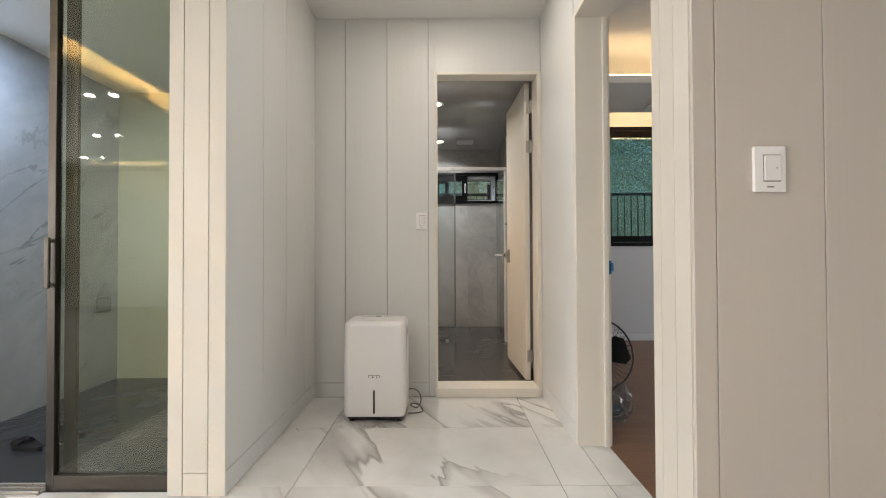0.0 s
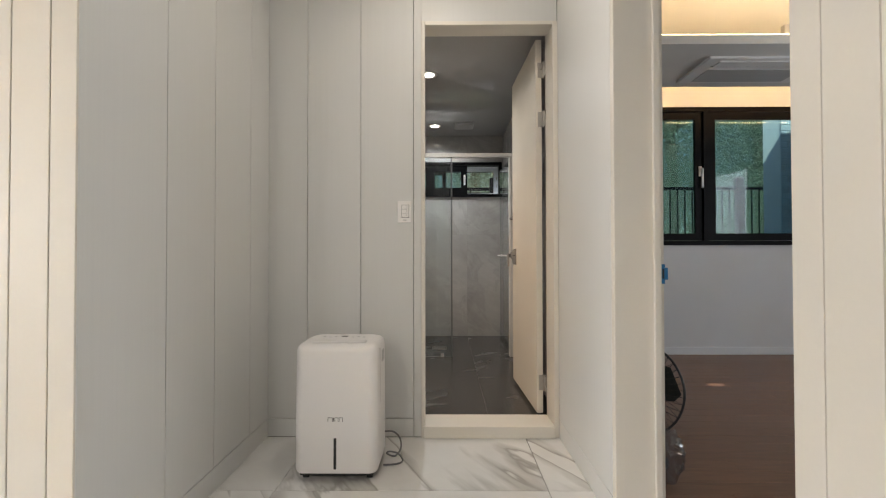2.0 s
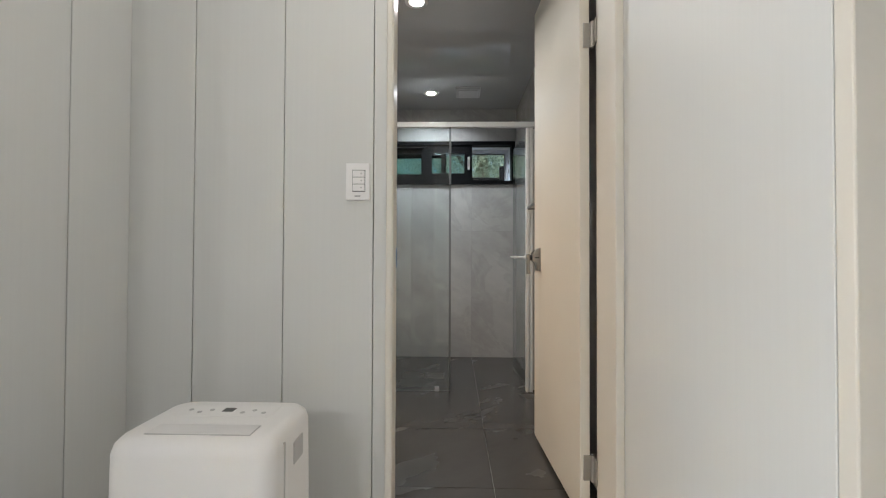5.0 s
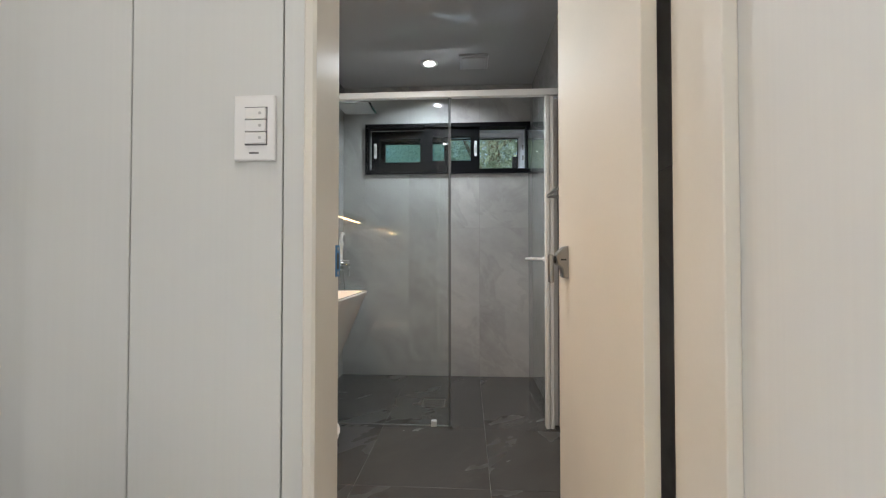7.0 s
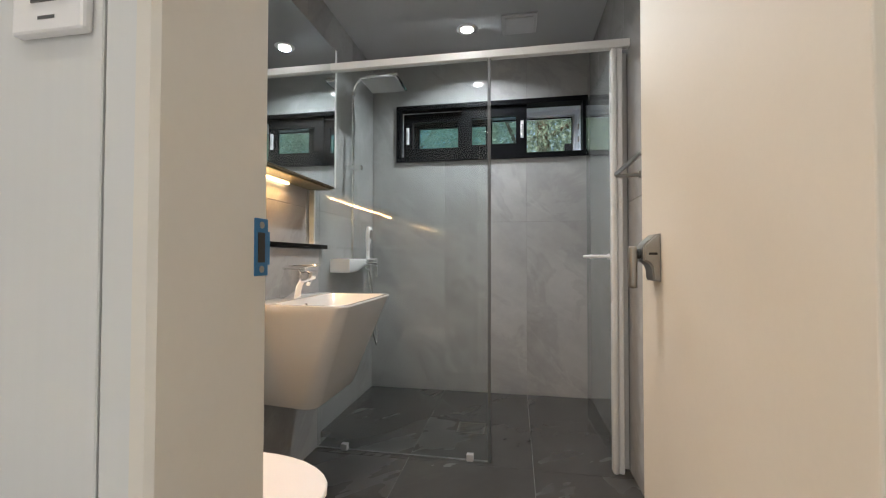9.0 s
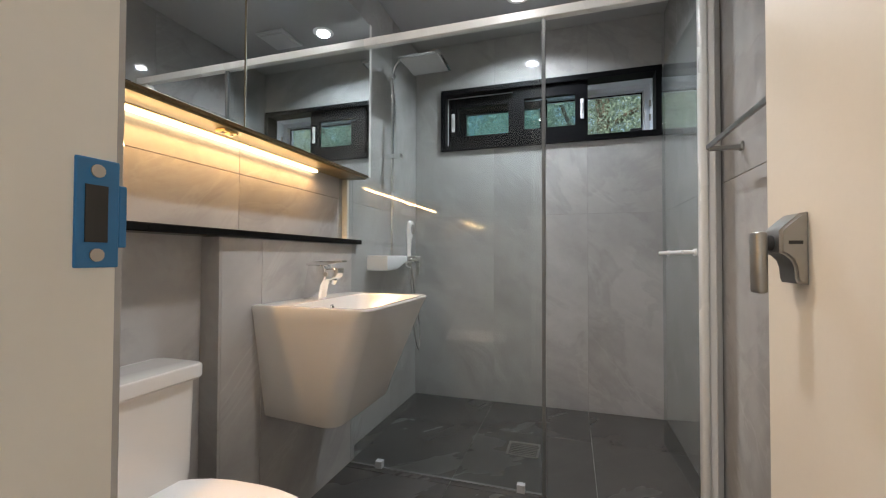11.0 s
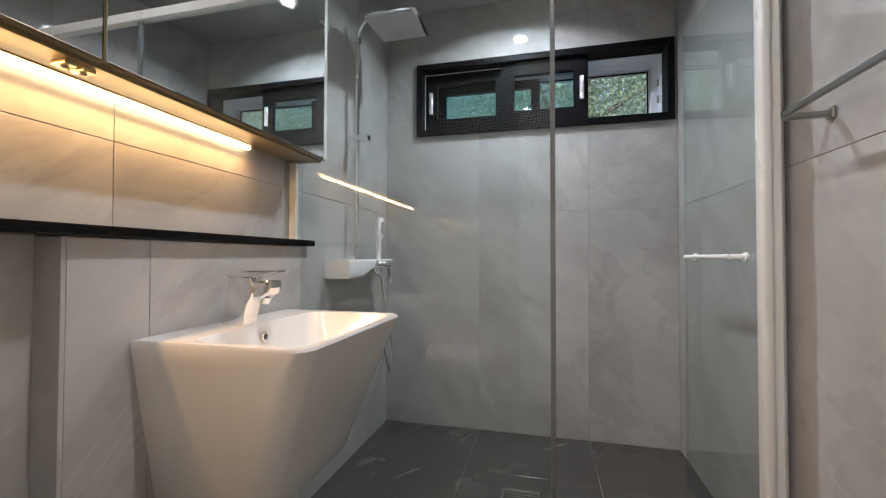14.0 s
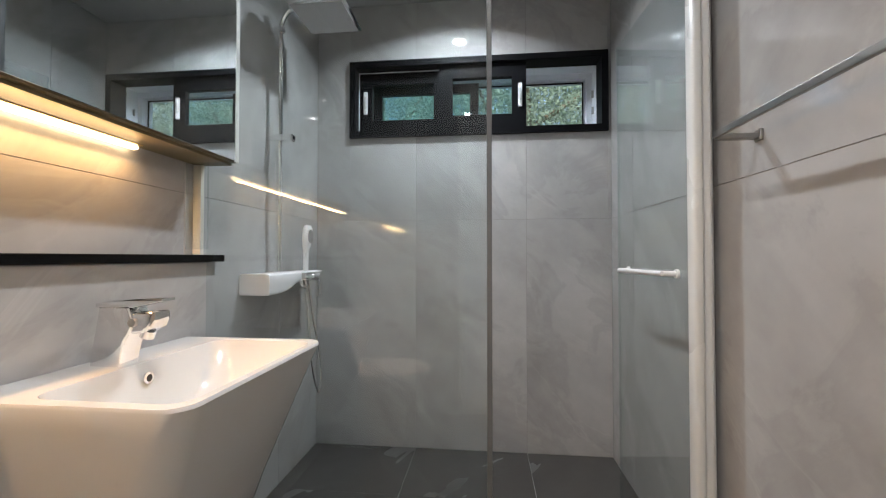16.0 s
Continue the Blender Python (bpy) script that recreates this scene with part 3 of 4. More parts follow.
part("head_soffit", box(0.500, 1.262, 3.0072, 3.10, 2.2985, 2.35), TRIM, door_frame)
part("head_rebate", box(0.500, 1.262, 3.1002, 3.16, 2.325, 2.35), TRIM, door_frame)
part("sill", box(0.511, 1.234, 2.972, 3.15, 0.0, 0.066, 0.004), TRIM, door_frame)
strike = part("strike_plate", box(0.510, 0.5145, 3.129, 3.1545, 0.970, 1.039, 0.001), BLUE, door_frame, "blue film on the strike plate")
part("latch_hole", box(0.512, 0.5152, 3.134, 3.147, 0.986, 1.022), BLACK_PLASTIC, strike)
part("film_flap", box(0.507, 0.5135, 3.1548, 3.160, 0.983, 1.024, 0.0008), BLUE, strike)
for z in (0.978, 1.031):
    part("screw", tube([(0.512, 3.141, z), (0.5156, 3.141, z)], 0.0042, 12), STEEL, strike)

# bedroom opening frame
bed_frame = thing("door_2", (1.36, 2.2, 0.0), "cream painted bedroom door frame", "door frame", kind="structure")
part("jamb", box(1.262, 1.446, 2.232, 2.262, 0.0, 2.288, 0.003), TRIM, bed_frame)
part("head", box(1.262, 1.446, 1.463, 2.232, 2.268, 2.30, 0.003), TRIM, bed_frame)
part("jamb", box(1.292, 1.446, 1.463, 1.485, 0.0, 2.268, 0.003), TRIM, bed_frame)
part("stop", box(1.405, 1.43, 2.218, 2.232, 0.0, 2.268, 0.002), TRIM, bed_frame)
strike = part("strike_plate", box(1.426, 1.4465, 2.226, 2.231, 0.903, 0.975, 0.001), BLUE, bed_frame, "blue film on the strike plate")
part("latch_hole", box(1.436, 1.442, 2.2235, 2.2275, 0.922, 0.958), BLACK_PLASTIC, strike)
part("film_flap", box(1.4465, 1.456, 2.224, 2.234, 0.918, 0.962, 0.001), BLUE, strike)
structure("baseboard", box(1.446, 5.2, 4.866, 4.88, 0.0, 0.075, 0.003), WHITE_FRAME, "white bedroom skirting board", "baseboard")

# ---- bathroom ----
def bathroom_door():
    leaf_m = pose(1.2015, 3.19, 0, 0, 0, 2.4)
    th = thing("bathroom_door", (1.2, 3.2, 0.06), "cream flush bathroom door standing wide open on three steel hinges", "door")
    leaf = part("leaf", moved(box(-0.0185, 0.0185, 0.0, 0.70, 0.058, 2.318, 0.0025), leaf_m), LEAF_DOOR, th)
    for hz in (0.24, 1.83, 2.13):
        hinge = part("hinge", moved(box(-0.006, 0.03, -0.006, 0.0, hz - 0.045, hz + 0.045, 0.001), leaf_m), STEEL, leaf, "steel butt hinge")
        part("knuckle", moved(tube([(0.026, -0.008, hz - 0.048), (0.026, -0.008, hz + 0.048)], 0.007), leaf_m), STEEL, hinge, smooth=40)
        part("hinge_plate", box(1.228, 1.2335, 3.148, 3.185, hz - 0.045, hz + 0.045, 0.001), STEEL, hinge)
    # seen along the leaf: a foot on the door that curves up into an arm, which carries a flat upright grip
    foot = [(-0.0185, 1.052), (-0.030, 1.050), (-0.052, 1.030), (-0.058, 1.022), (-0.058, 0.986), (-0.050, 0.982), (-0.042, 0.974), (-0.038, 0.962), (-0.037, 0.945), (-0.034, 0.937), (-0.0185, 0.935)]
    bm = loft([[(o, along, z) for o, z in foot] for along in (0.566, 0.620)])
    bmesh.ops.recalc_face_normals(bm, faces=bm.faces)
    bmesh.ops.bevel(bm, geom=[e for e in bm.edges if abs(e.verts[0].co.y - e.verts[1].co.y) < 1e-6], offset=0.004, segments=3, affect="EDGES")
    lock = part("lock_body", moved(bm, leaf_m), GREY_METAL, leaf, "grey metal privacy handle", 40)
    part("spindle", moved(tube([(-0.056, 0.596, 1.003), (-0.068, 0.596, 1.003)], 0.013, 16), leaf_m), BLACK_PLASTIC, lock, smooth=40)
    part("lever", moved(box(-0.084, -0.067, 0.581, 0.614, 0.918, 1.022, 0.006, 3), leaf_m), GREY_METAL, lock, "flat upright lever grip", 40)
    part("slot", moved(box(-0.047, -0.027, 0.5652, 0.568, 1.0, 1.006, 0.001), leaf_m), BLACK_PLASTIC, lock)
    return th


def wash_basin():
    th = thing("wash_basin", (-0.18, 4.3, 0.45), "white tapered ceramic wash basin hung on the tiled wall", "basin")
    x0, x1, y0, y1, zt = -0.18, 0.235, 4.035, 4.575, 0.822

    def ring(xa, xb, ya, yb, z, r, tilt=0.0):
        """Rounded in front, square where it meets the wall."""
        out = [(x, y) if x > (xa + xb) / 2 else (xa, ya if y < (ya + yb) / 2 else yb) for x, y in rounded((xa + xb) / 2, (ya + yb) / 2, (xb - xa) / 2, (yb - ya) / 2, r)]
        n = len(out)
        return [(x + (0.0004 * (k % 6) if x == xa and k else 0), y, z + tilt * (x - xa)) for k, (x, y) in enumerate(out)]

    def bowl_ring(xa, xb, ya, yb, z, r):
        return [(x, y, z) for x, y in rounded((xa + xb) / 2, (ya + yb) / 2, (xb - xa) / 2, (yb - ya) / 2, r)]

    rings = [ring(x0, 0.085, 4.105, 4.515, 0.445, 0.05, -0.06), ring(x0, 0.093, 4.10, 4.52, 0.455, 0.06, -0.055)]
    for k in range(1, 8):
        f = k / 8
        rings.append(ring(x0, 0.095 + (x1 - 0.095) * f, 4.10 + (y0 - 4.10) * f, 4.52 + (y1 - 4.52) * f, 0.455 + (zt - 0.455) * f, 0.06 - 0.012 * f))
    rings += [ring(x0, x1 - 0.001, y0, y1, zt - 0.006, 0.045), ring(x0 + 0.002, x1 - 0.004, y0 + 0.003, y1 - 0.003, zt, 0.043)]
    rings += [bowl_ring(x0 + 0.115, x1 - 0.022, y0 + 0.028, y1 - 0.028, zt - 0.001, 0.04), bowl_ring(x0 + 0.12, x1 - 0.028, y0 + 0.034, y1 - 0.034, zt - 0.012, 0.04),
              bowl_ring(x0 + 0.135, x1 - 0.06, y0 + 0.06, y1 - 0.07, zt - 0.085, 0.06), bowl_ring(x0 + 0.155, x1 - 0.10, y0 + 0.11, y1 - 0.12, zt - 0.115, 0.06)]
    bowl = part("bowl", loft(rings), CERAMIC, th, smooth=45)
    hole = part("overflow", lathe([(0.013, 0.0), (0.013, 0.004), (0.008, 0.005), (0.008, -0.002)], (-0.052, 4.295, 0.788), 20, "x"), CHROME, bowl, "chrome overflow ring", 40)
    part("overflow_hole", lathe([(0.0078, 0.0), (0.0078, 0.0052)], (-0.052, 4.295, 0.788), 16, "x"), BLACK_PLASTIC, hole)
    part("drain", lathe([(0.028, 0.0), (0.028, 0.004), (0.02, 0.007)], (0.06, 4.30, 0.706), 20), CHROME, bowl, smooth=40)
    return th


def basin_tap():
    th = thing("basin_tap", (-0.115, 4.28, 0.822), "polished chrome single-lever basin tap on the basin rim", "tap")
    yc = 4.278
    body = [[(x, y, z) for x, y in rounded(cx, yc, hx, 0.026, 0.005, 3)] for cx, hx, z in ((-0.114, 0.035, 0.8195), (-0.111, 0.035, 0.845), (-0.105, 0.036, 0.875), (-0.097, 0.040, 0.893), (-0.092, 0.042, 0.915), (-0.094, 0.036, 0.938), (-0.096, 0.034, 0.944))]
    part("body", loft(body), CHROME, th, smooth=35)
    spout = [[(x, y + yc, z + dz) for y, dz in rounded(0, 0, w, hz, 0.006, 3)] for x, z, hz, w in ((-0.075, 0.912, 0.022, 0.021), (-0.050, 0.912, 0.022, 0.022), (-0.030, 0.914, 0.022, 0.024), (-0.012, 0.920, 0.018, 0.024), (-0.004, 0.926, 0.010, 0.021))]
    nozzle = part("spout", loft(spout[::-1]), CHROME, th, smooth=30)
    part("aerator", tube([(-0.034, yc, 0.895), (-0.040, yc, 0.880)], 0.014, 18), CHROME, nozzle, smooth=40)
    part("side_plug", tube([(-0.052, yc - 0.022, 0.914), (-0.052, yc - 0.027, 0.914)], 0.009, 16), STEEL, nozzle, smooth=40)
    lever = [[(x, y + yc, z + dz) for y, dz in rounded(0, 0, w, hz, 0.003, 2)] for x, z, w, hz in ((-0.136, 0.949, 0.025, 0.005), (-0.10, 0.951, 0.025, 0.008), (-0.055, 0.953, 0.023, 0.009), (-0.02, 0.957, 0.020, 0.006), (0.010, 0.961, 0.018, 0.003))]
    part("lever", loft(lever[::-1]), CHROME, th, smooth=35)
    return th


def toilet():
    th = thing("toilet", (0.05, 3.575, BATH_Z), "white close-coupled ceramic toilet with closed lid", "toilet")
    tank = part("tank", loft([[(x, y, z) for x, y in rounded(-0.17, 3.575, hx, hy, 0.035)] for hx, hy, z in ((0.068, 0.185, 0.40), (0.072, 0.192, 0.45), (0.074, 0.197, 0.672))]), CERAMIC, th, smooth=45)
    part("tank_lid", loft([[(x, y, z) for x, y in rounded(-0.167, 3.575, hx, hy, 0.024)] for hx, hy, z in ((0.078, 0.203, 0.674), (0.081, 0.207, 0.679), (0.081, 0.207, 0.704), (0.080, 0.206, 0.708), (0.077, 0.203, 0.710))]), CERAMIC, th, smooth=28)

    def oval(cx, hx, hy, z, n=32):
        out = []
        for k in range(n):
            a = 2 * math.pi * k / n
            c, s = math.cos(a), math.sin(a)
            out.append((cx + hx * (abs(c) ** (0.75 if c < 0 else 1.0)) * (1 if c > 0 else -1), 3.575 + hy * (abs(s) ** 0.9) * (1 if s > 0 else -1), z))
        return out

    bowl = part("bowl", loft([oval(0.02, 0.22, 0.115, BATH_Z), oval(0.02, 0.21, 0.105, 0.10), oval(0.04, 0.21, 0.11, 0.22), oval(0.085, 0.25, 0.16, 0.34), oval(0.095, 0.265, 0.182, 0.395), oval(0.095, 0.262, 0.180, 0.405)]), CERAMIC, th, smooth=45)
    part("seat", loft([oval(0.10, 0.268, 0.186, 0.407), oval(0.10, 0.272, 0.190, 0.414), oval(0.10, 0.270, 0.188, 0.421)]), PLASTIC, th, smooth=30)
    part("lid", loft([oval(0.10, 0.268, 0.186, 0.4245), oval(0.10, 0.276, 0.194, 0.4265), oval(0.10, 0.2765, 0.1945, 0.436), oval(0.10, 0.273, 0.191, 0.4395), oval(0.10, 0.22, 0.14, 0.442)]), PLASTIC, th, smooth=30)
    return th


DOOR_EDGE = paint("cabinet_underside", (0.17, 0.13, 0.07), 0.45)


def mirror_cabinet():
    th = thing("mirror_cabinet", (-0.2, 3.99, 1.36), "wall cabinet with mirror doors and a warm light strip below", "cabinet")
    part("body", box(-0.249, -0.136, 3.25, 4.712, 1.360, 2.085, 0.001), paint("cabinet_board", (0.66, 0.62, 0.55), 0.4), th)
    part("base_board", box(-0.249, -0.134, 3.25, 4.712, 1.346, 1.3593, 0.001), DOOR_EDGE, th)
    for a, b in ((3.25, 3.926), (3.929, 4.714)):
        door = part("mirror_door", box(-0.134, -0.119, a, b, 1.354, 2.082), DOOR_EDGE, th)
        end = 0.017 if b > 4.0 else 0.002
        part("mirror_glass", box(-0.1185, -0.1150, a + 0.002, b - end, 1.358, 2.078, 0.0008, 1), MIRROR, door, "clear silvered mirror")
        if b > 4.0:
            part("edge_trim", box(-0.1188, -0.1132, b - 0.016, b + 0.001, 1.354, 2.082, 0.0015), ALU_WHITE, door, "pale aluminium edge profile")
    rail = part("light_rail", box(-0.246, -0.218, 3.27, 4.458, 1.3432, 1.3455), BRASS_LED, th, "gold aluminium light channel")
    part("light_strip", box(-0.240, -0.225, 3.27, 4.452, 1.332, 1.3428, 0.003), LAMP_WARM, rail, "glowing warm light strip")
    for y in (3.895, 3.925):
        hinge = part("bracket", box(-0.180, -0.145, y - 0.011, y + 0.011, 1.337, 1.3455, 0.002), BRASS_LED, th)
        part("screw", tube([(-0.162, y, 1.338), (-0.162, y, 1.332)], 0.006, 10), STEEL, hinge)
    part("side_support", box(-0.249, -0.222, 4.685, 4.701, 1.059, 1.3453, 0.001), paint("support_board", (0.74, 0.70, 0.62), 0.4), th)
    return th


def shower_set():
    th = thing("shower_set", (-0.2, 5.15, 0.95), "chrome rain shower set with white mixer shelf on the tiled wall", "shower")
    rings = [[(x, y, z) for x, z in rounded(-0.19, zc, 0.06, hz, 0.008, 3)] for y, zc, hz in ((5.442, 0.966, 0.019), (5.22, 0.966, 0.019), (5.17, 0.962, 0.023), (5.12, 0.953, 0.032), (5.07, 0.947, 0.038), (5.0, 0.945, 0.040), (4.94, 0.945, 0.040))]
    body = part("mixer_body", loft(rings), PLASTIC, th, "white mixer shelf body", 40)
    part("chrome_strip", box(-0.1305, -0.1285, 5.21, 5.44, 0.951, 0.981, 0.0008), CHROME, body)
    knob = part("lever_base", tube([(-0.13, 5.34, 0.958), (-0.095, 5.34, 0.958)], 0.018, 18), CHROME, body, smooth=40)
    part("lever", box(-0.112, -0.094, 5.33, 5.35, 0.865, 0.95, 0.005), CHROME, knob)
    part("bath_outlet", tube(arc([(-0.15, 5.24, 0.948), (-0.14, 5.24, 0.92), (-0.115, 5.24, 0.912)]), 0.011), CHROME, body, smooth=40)
    riser = part("riser", tube(arc([(-0.2, 5.14, 0.98), (-0.2, 5.14, 1.5), (-0.2, 5.14, 1.98), (-0.195, 5.14, 2.06), (-0.16, 5.14, 2.115), (-0.10, 5.145, 2.14), (0.0, 5.15, 2.143)], 6), 0.012, 12), CHROME, th, smooth=50)
    for z in (2.03, 1.56):
        part("wall_clamp", tube([(-0.25, 5.14, z), (-0.185, 5.14, z)], 0.016, 14), CHROME, riser, smooth=40)
    part("slider", box(-0.205, -0.135, 5.122, 5.158, 1.545, 1.575, 0.006), CHROME, riser)
    head = part("rain_head", loft([[(x, y, z) for x, y in rounded(-0.005, 5.16, h, h, 0.02, 3)] for h, z in ((0.118, 2.083), (0.125, 2.088), (0.125, 2.097), (0.06, 2.108), (0.02, 2.114))]), CHROME, th, "square chrome rain shower head", 35)
    part("head_joint", tube([(-0.005, 5.15, 2.112), (-0.005, 5.15, 2.144)], 0.014), CHROME, head, smooth=40)
    part("spray_plate", box(-0.115, 0.105, 5.05, 5.27, 2.0795, 2.0825, 0.001), PLASTIC_GREY, head)
    spray = part("hand_shower", loft([[(x, y, z) for x, y in rounded(cx, 5.33, hx, hy, min(hx, hy) * 0.85, 3)] for cx, hx, hy, z in ((-0.165, 0.011, 0.011, 0.985), (-0.165, 0.012, 0.012, 1.08), (-0.162, 0.014, 0.026, 1.105), (-0.158, 0.014, 0.034, 1.14), (-0.156, 0.013, 0.034, 1.18), (-0.156, 0.008, 0.022, 1.20))]), PLASTIC, th, "white and chrome hand shower", 45)
    part("spray_face", loft([[(x, 5.33 + y, 1.148 + z) for y, z in rounded(0, 0, 0.024, 0.032, 0.018, 4)] for x in (-0.1455, -0.1415)]), CHROME, spray, smooth=40)
    part("hose", tube(arc([(-0.155, 5.30, 0.946), (-0.14, 5.31, 0.72), (-0.13, 5.33, 0.52), (-0.12, 5.37, 0.41), (-0.125, 5.41, 0.42), (-0.13, 5.42, 0.55), (-0.15, 5.38, 0.75), (-0.16, 5.34, 0.946)], 8), 0.0065, 8), CHROME, th, "chrome shower hose", 60)
    return th


def shower_screen():
    th = thing("shower_screen", (0.5, 4.66, BATH_Z), "framed shower screen with a fixed pane and an inward-open glass door", "shower screen")
    part("top_rail", box(-0.249, 1.324, 4.640, 4.676, 1.948, 1.985, 0.003), ALU_WHITE, th, "white aluminium top rail")
    pane = part("fixed_pane", box(-0.178, 0.684, 4.654, 4.662, BATH_Z + 0.004, 1.948), SHOWER_GLASS, th, "clear fixed glass pane")
    pane.visible_shadow = False
    upper = part("notch_pane", box(-0.249, -0.178, 4.654, 4.662, 1.075, 1.948), SHOWER_GLASS, th)
    upper.visible_shadow = False
    part("edge_profile", box(0.684, 0.699, 4.650, 4.666, BATH_Z, 1.948, 0.002), paint("grey_rubber", (0.14, 0.145, 0.145), 0.35), th, "grey rubber edge profile")
    part("floor_seal", box(-0.178, 0.684, 4.651, 4.665, BATH_Z, BATH_Z + 0.004), paint("clear_silicone", (0.16, 0.155, 0.15), 0.3), th)
    for x in (-0.03, 0.60):
        part("glass_clamp", box(x - 0.016, x + 0.016, 4.644, 4.672, BATH_Z, BATH_Z + 0.032, 0.002), PLASTIC_GREY, th, "small grey glass clamp")
    part("wall_post", box(1.284, 1.324, 4.702, 4.735, BATH_Z, 1.947, 0.003), ALU_WHITE, th, "white aluminium wall post")
    part("hinge_post", box(1.242, 1.268, 4.640, 4.688, BATH_Z, 1.947, 0.009, 3), ALU_WHITE, th, "white rounded hinge post", 40)
    part("post_cover", box(1.2685, 1.2925, 4.650, 4.7015, BATH_Z, 1.947, 0.003), ALU_WHITE, th)
    leaf_m = pose(1.268, 4.69, 0, 0, 0, 2.8)
    leaf = part("glass_door", moved(box(-0.004, 0.004, 0.0, 0.575, BATH_Z + 0.012, 1.94), leaf_m), SHOWER_GLASS, th, "clear glass shower door, open inward")
    leaf.visible_shadow = False
    bar = part("pull_bar", moved(tube(arc([(-0.006, 0.09, 1.0), (-0.042, 0.10, 1.0), (-0.045, 0.13, 1.0), (-0.045, 0.42, 1.0), (-0.042, 0.45, 1.0), (-0.006, 0.46, 1.0)], 5), 0.0085, 10), leaf_m), PLASTIC, leaf, "white pull bar", 50)
    for y in (0.09, 0.46):
        part("pull_base", moved(tube([(-0.012, y, 1.0), (-0.004, y, 1.0)], 0.014, 14), leaf_m), PLASTIC, bar, smooth=40)
    part("door_seal", moved(box(-0.005, 0.005, 0.5755, 0.580, BATH_Z + 0.012, 1.94), leaf_m), SHOWER_GLASS, leaf)
    return th


def towel_bar():
    th = thing("towel_bar", (1.28, 4.27, 1.345), "grey flat metal towel bar on the tiled wall", "towel bar")
    part("bar", box(1.224, 1.233, 4.03, 4.515, 1.335, 1.351, 0.002), GREY_METAL, th)
    for y in (4.06, 4.503):
        m = part("mount", box(1.228, 1.324, y - 0.010, y + 0.010, 1.329, 1.343, 0.003), GREY_METAL, th)
        part("wall_plate", box(1.316, 1.325, y - 0.013, y + 0.013, 1.324, 1.352, 0.003), GREY_METAL, m)
    return th


def floor_drain():
    th = thing("floor_drain", (0.565, 5.03, BATH_Z), "square steel floor drain set in the dark tile", "drain")
    f = part("frame", bmesh.new(), STEEL, th)
    bm = bmesh.new()
    for a, b, c, d in cut((0.49, 0.645, 4.955, 5.105), [(0.502, 0.633, 4.967, 5.093)]):
        add_box(bm, a, b, c, d, BATH_Z, BATH_Z + 0.003)
    bm.to_mesh(f.data)
    bm.free()
    part("pan", box(0.502, 0.633, 4.967, 5.093, BATH_Z - 0.002, BATH_Z + 0.0005), BLACK_PLASTIC, th)
    for k in range(7):
        y = 4.976 + k * 0.018
        part("slat", box(0.505, 0.630, y, y + 0.009, BATH_Z + 0.0008, BATH_Z + 0.0028), STEEL, th)
    return th


def downlight(x, y, z, group):
    th = thing("downlight", (x, y, z), "round white recessed downlight, lit", "lamp", group)
    part("trim_ring", lathe([(0.040, -0.002), (0.062, -0.004), (0.066, -0.001), (0.066, 0.0)], (x, y, z), 28), PLASTIC, th, smooth=50)
    part("diffuser", lathe([(0.0398, -0.0035), (0.0398, -0.001)], (x, y, z), 28), LAMP_WHITE, th)
    return th


def window_sash(th, x0, x1, z0, z1, y, bar, material, pane_mat, handle_x=None):
    sash = part("sash", bmesh.new(), material, th)
    bm = bmesh.new()
    for a, b, c, d in cut((x0, x1, z0, z1), [(x0 + bar, x1 - bar, z0 + bar, z1 - bar)]):
        add_box(bm, a, b, y, y + 0.032, c, d)
    bm.to_mesh(sash.data)
    bm.free()
    pane = part("pane", box(x0 + bar - 0.004, x1 - bar + 0.004, y + 0.012, y + 0.018, z0 + bar - 0.004, z1 - bar + 0.004), pane_mat, sash)
    pane.visible_shadow = False
    if handle_x is not None:
        zc = (z0 + z1) / 2
        h = part("handle", box(handle_x - 0.011, handle_x + 0.011, y - 0.014, y, zc - 0.065, zc + 0.06, 0.004), PLASTIC, sash, "white latch handle")
        part("latch", box(handle_x - 0.005, handle_x + 0.005, y - 0.022, y - 0.014, zc - 0.035, zc + 0.03, 0.003), PLASTIC_GREY, h)
    return sash


def frame_ring(x0, x1, z0, z1, y0, y1, bar):
    bm = bmesh.new()
    for a, b, c, d in cut((x0, x1, z0, z1), [(x0 + bar, x1 - bar, z0 + bar, z1 - bar)]):
        add_box(bm, a, b, y0, y1, c, d)
    return bm


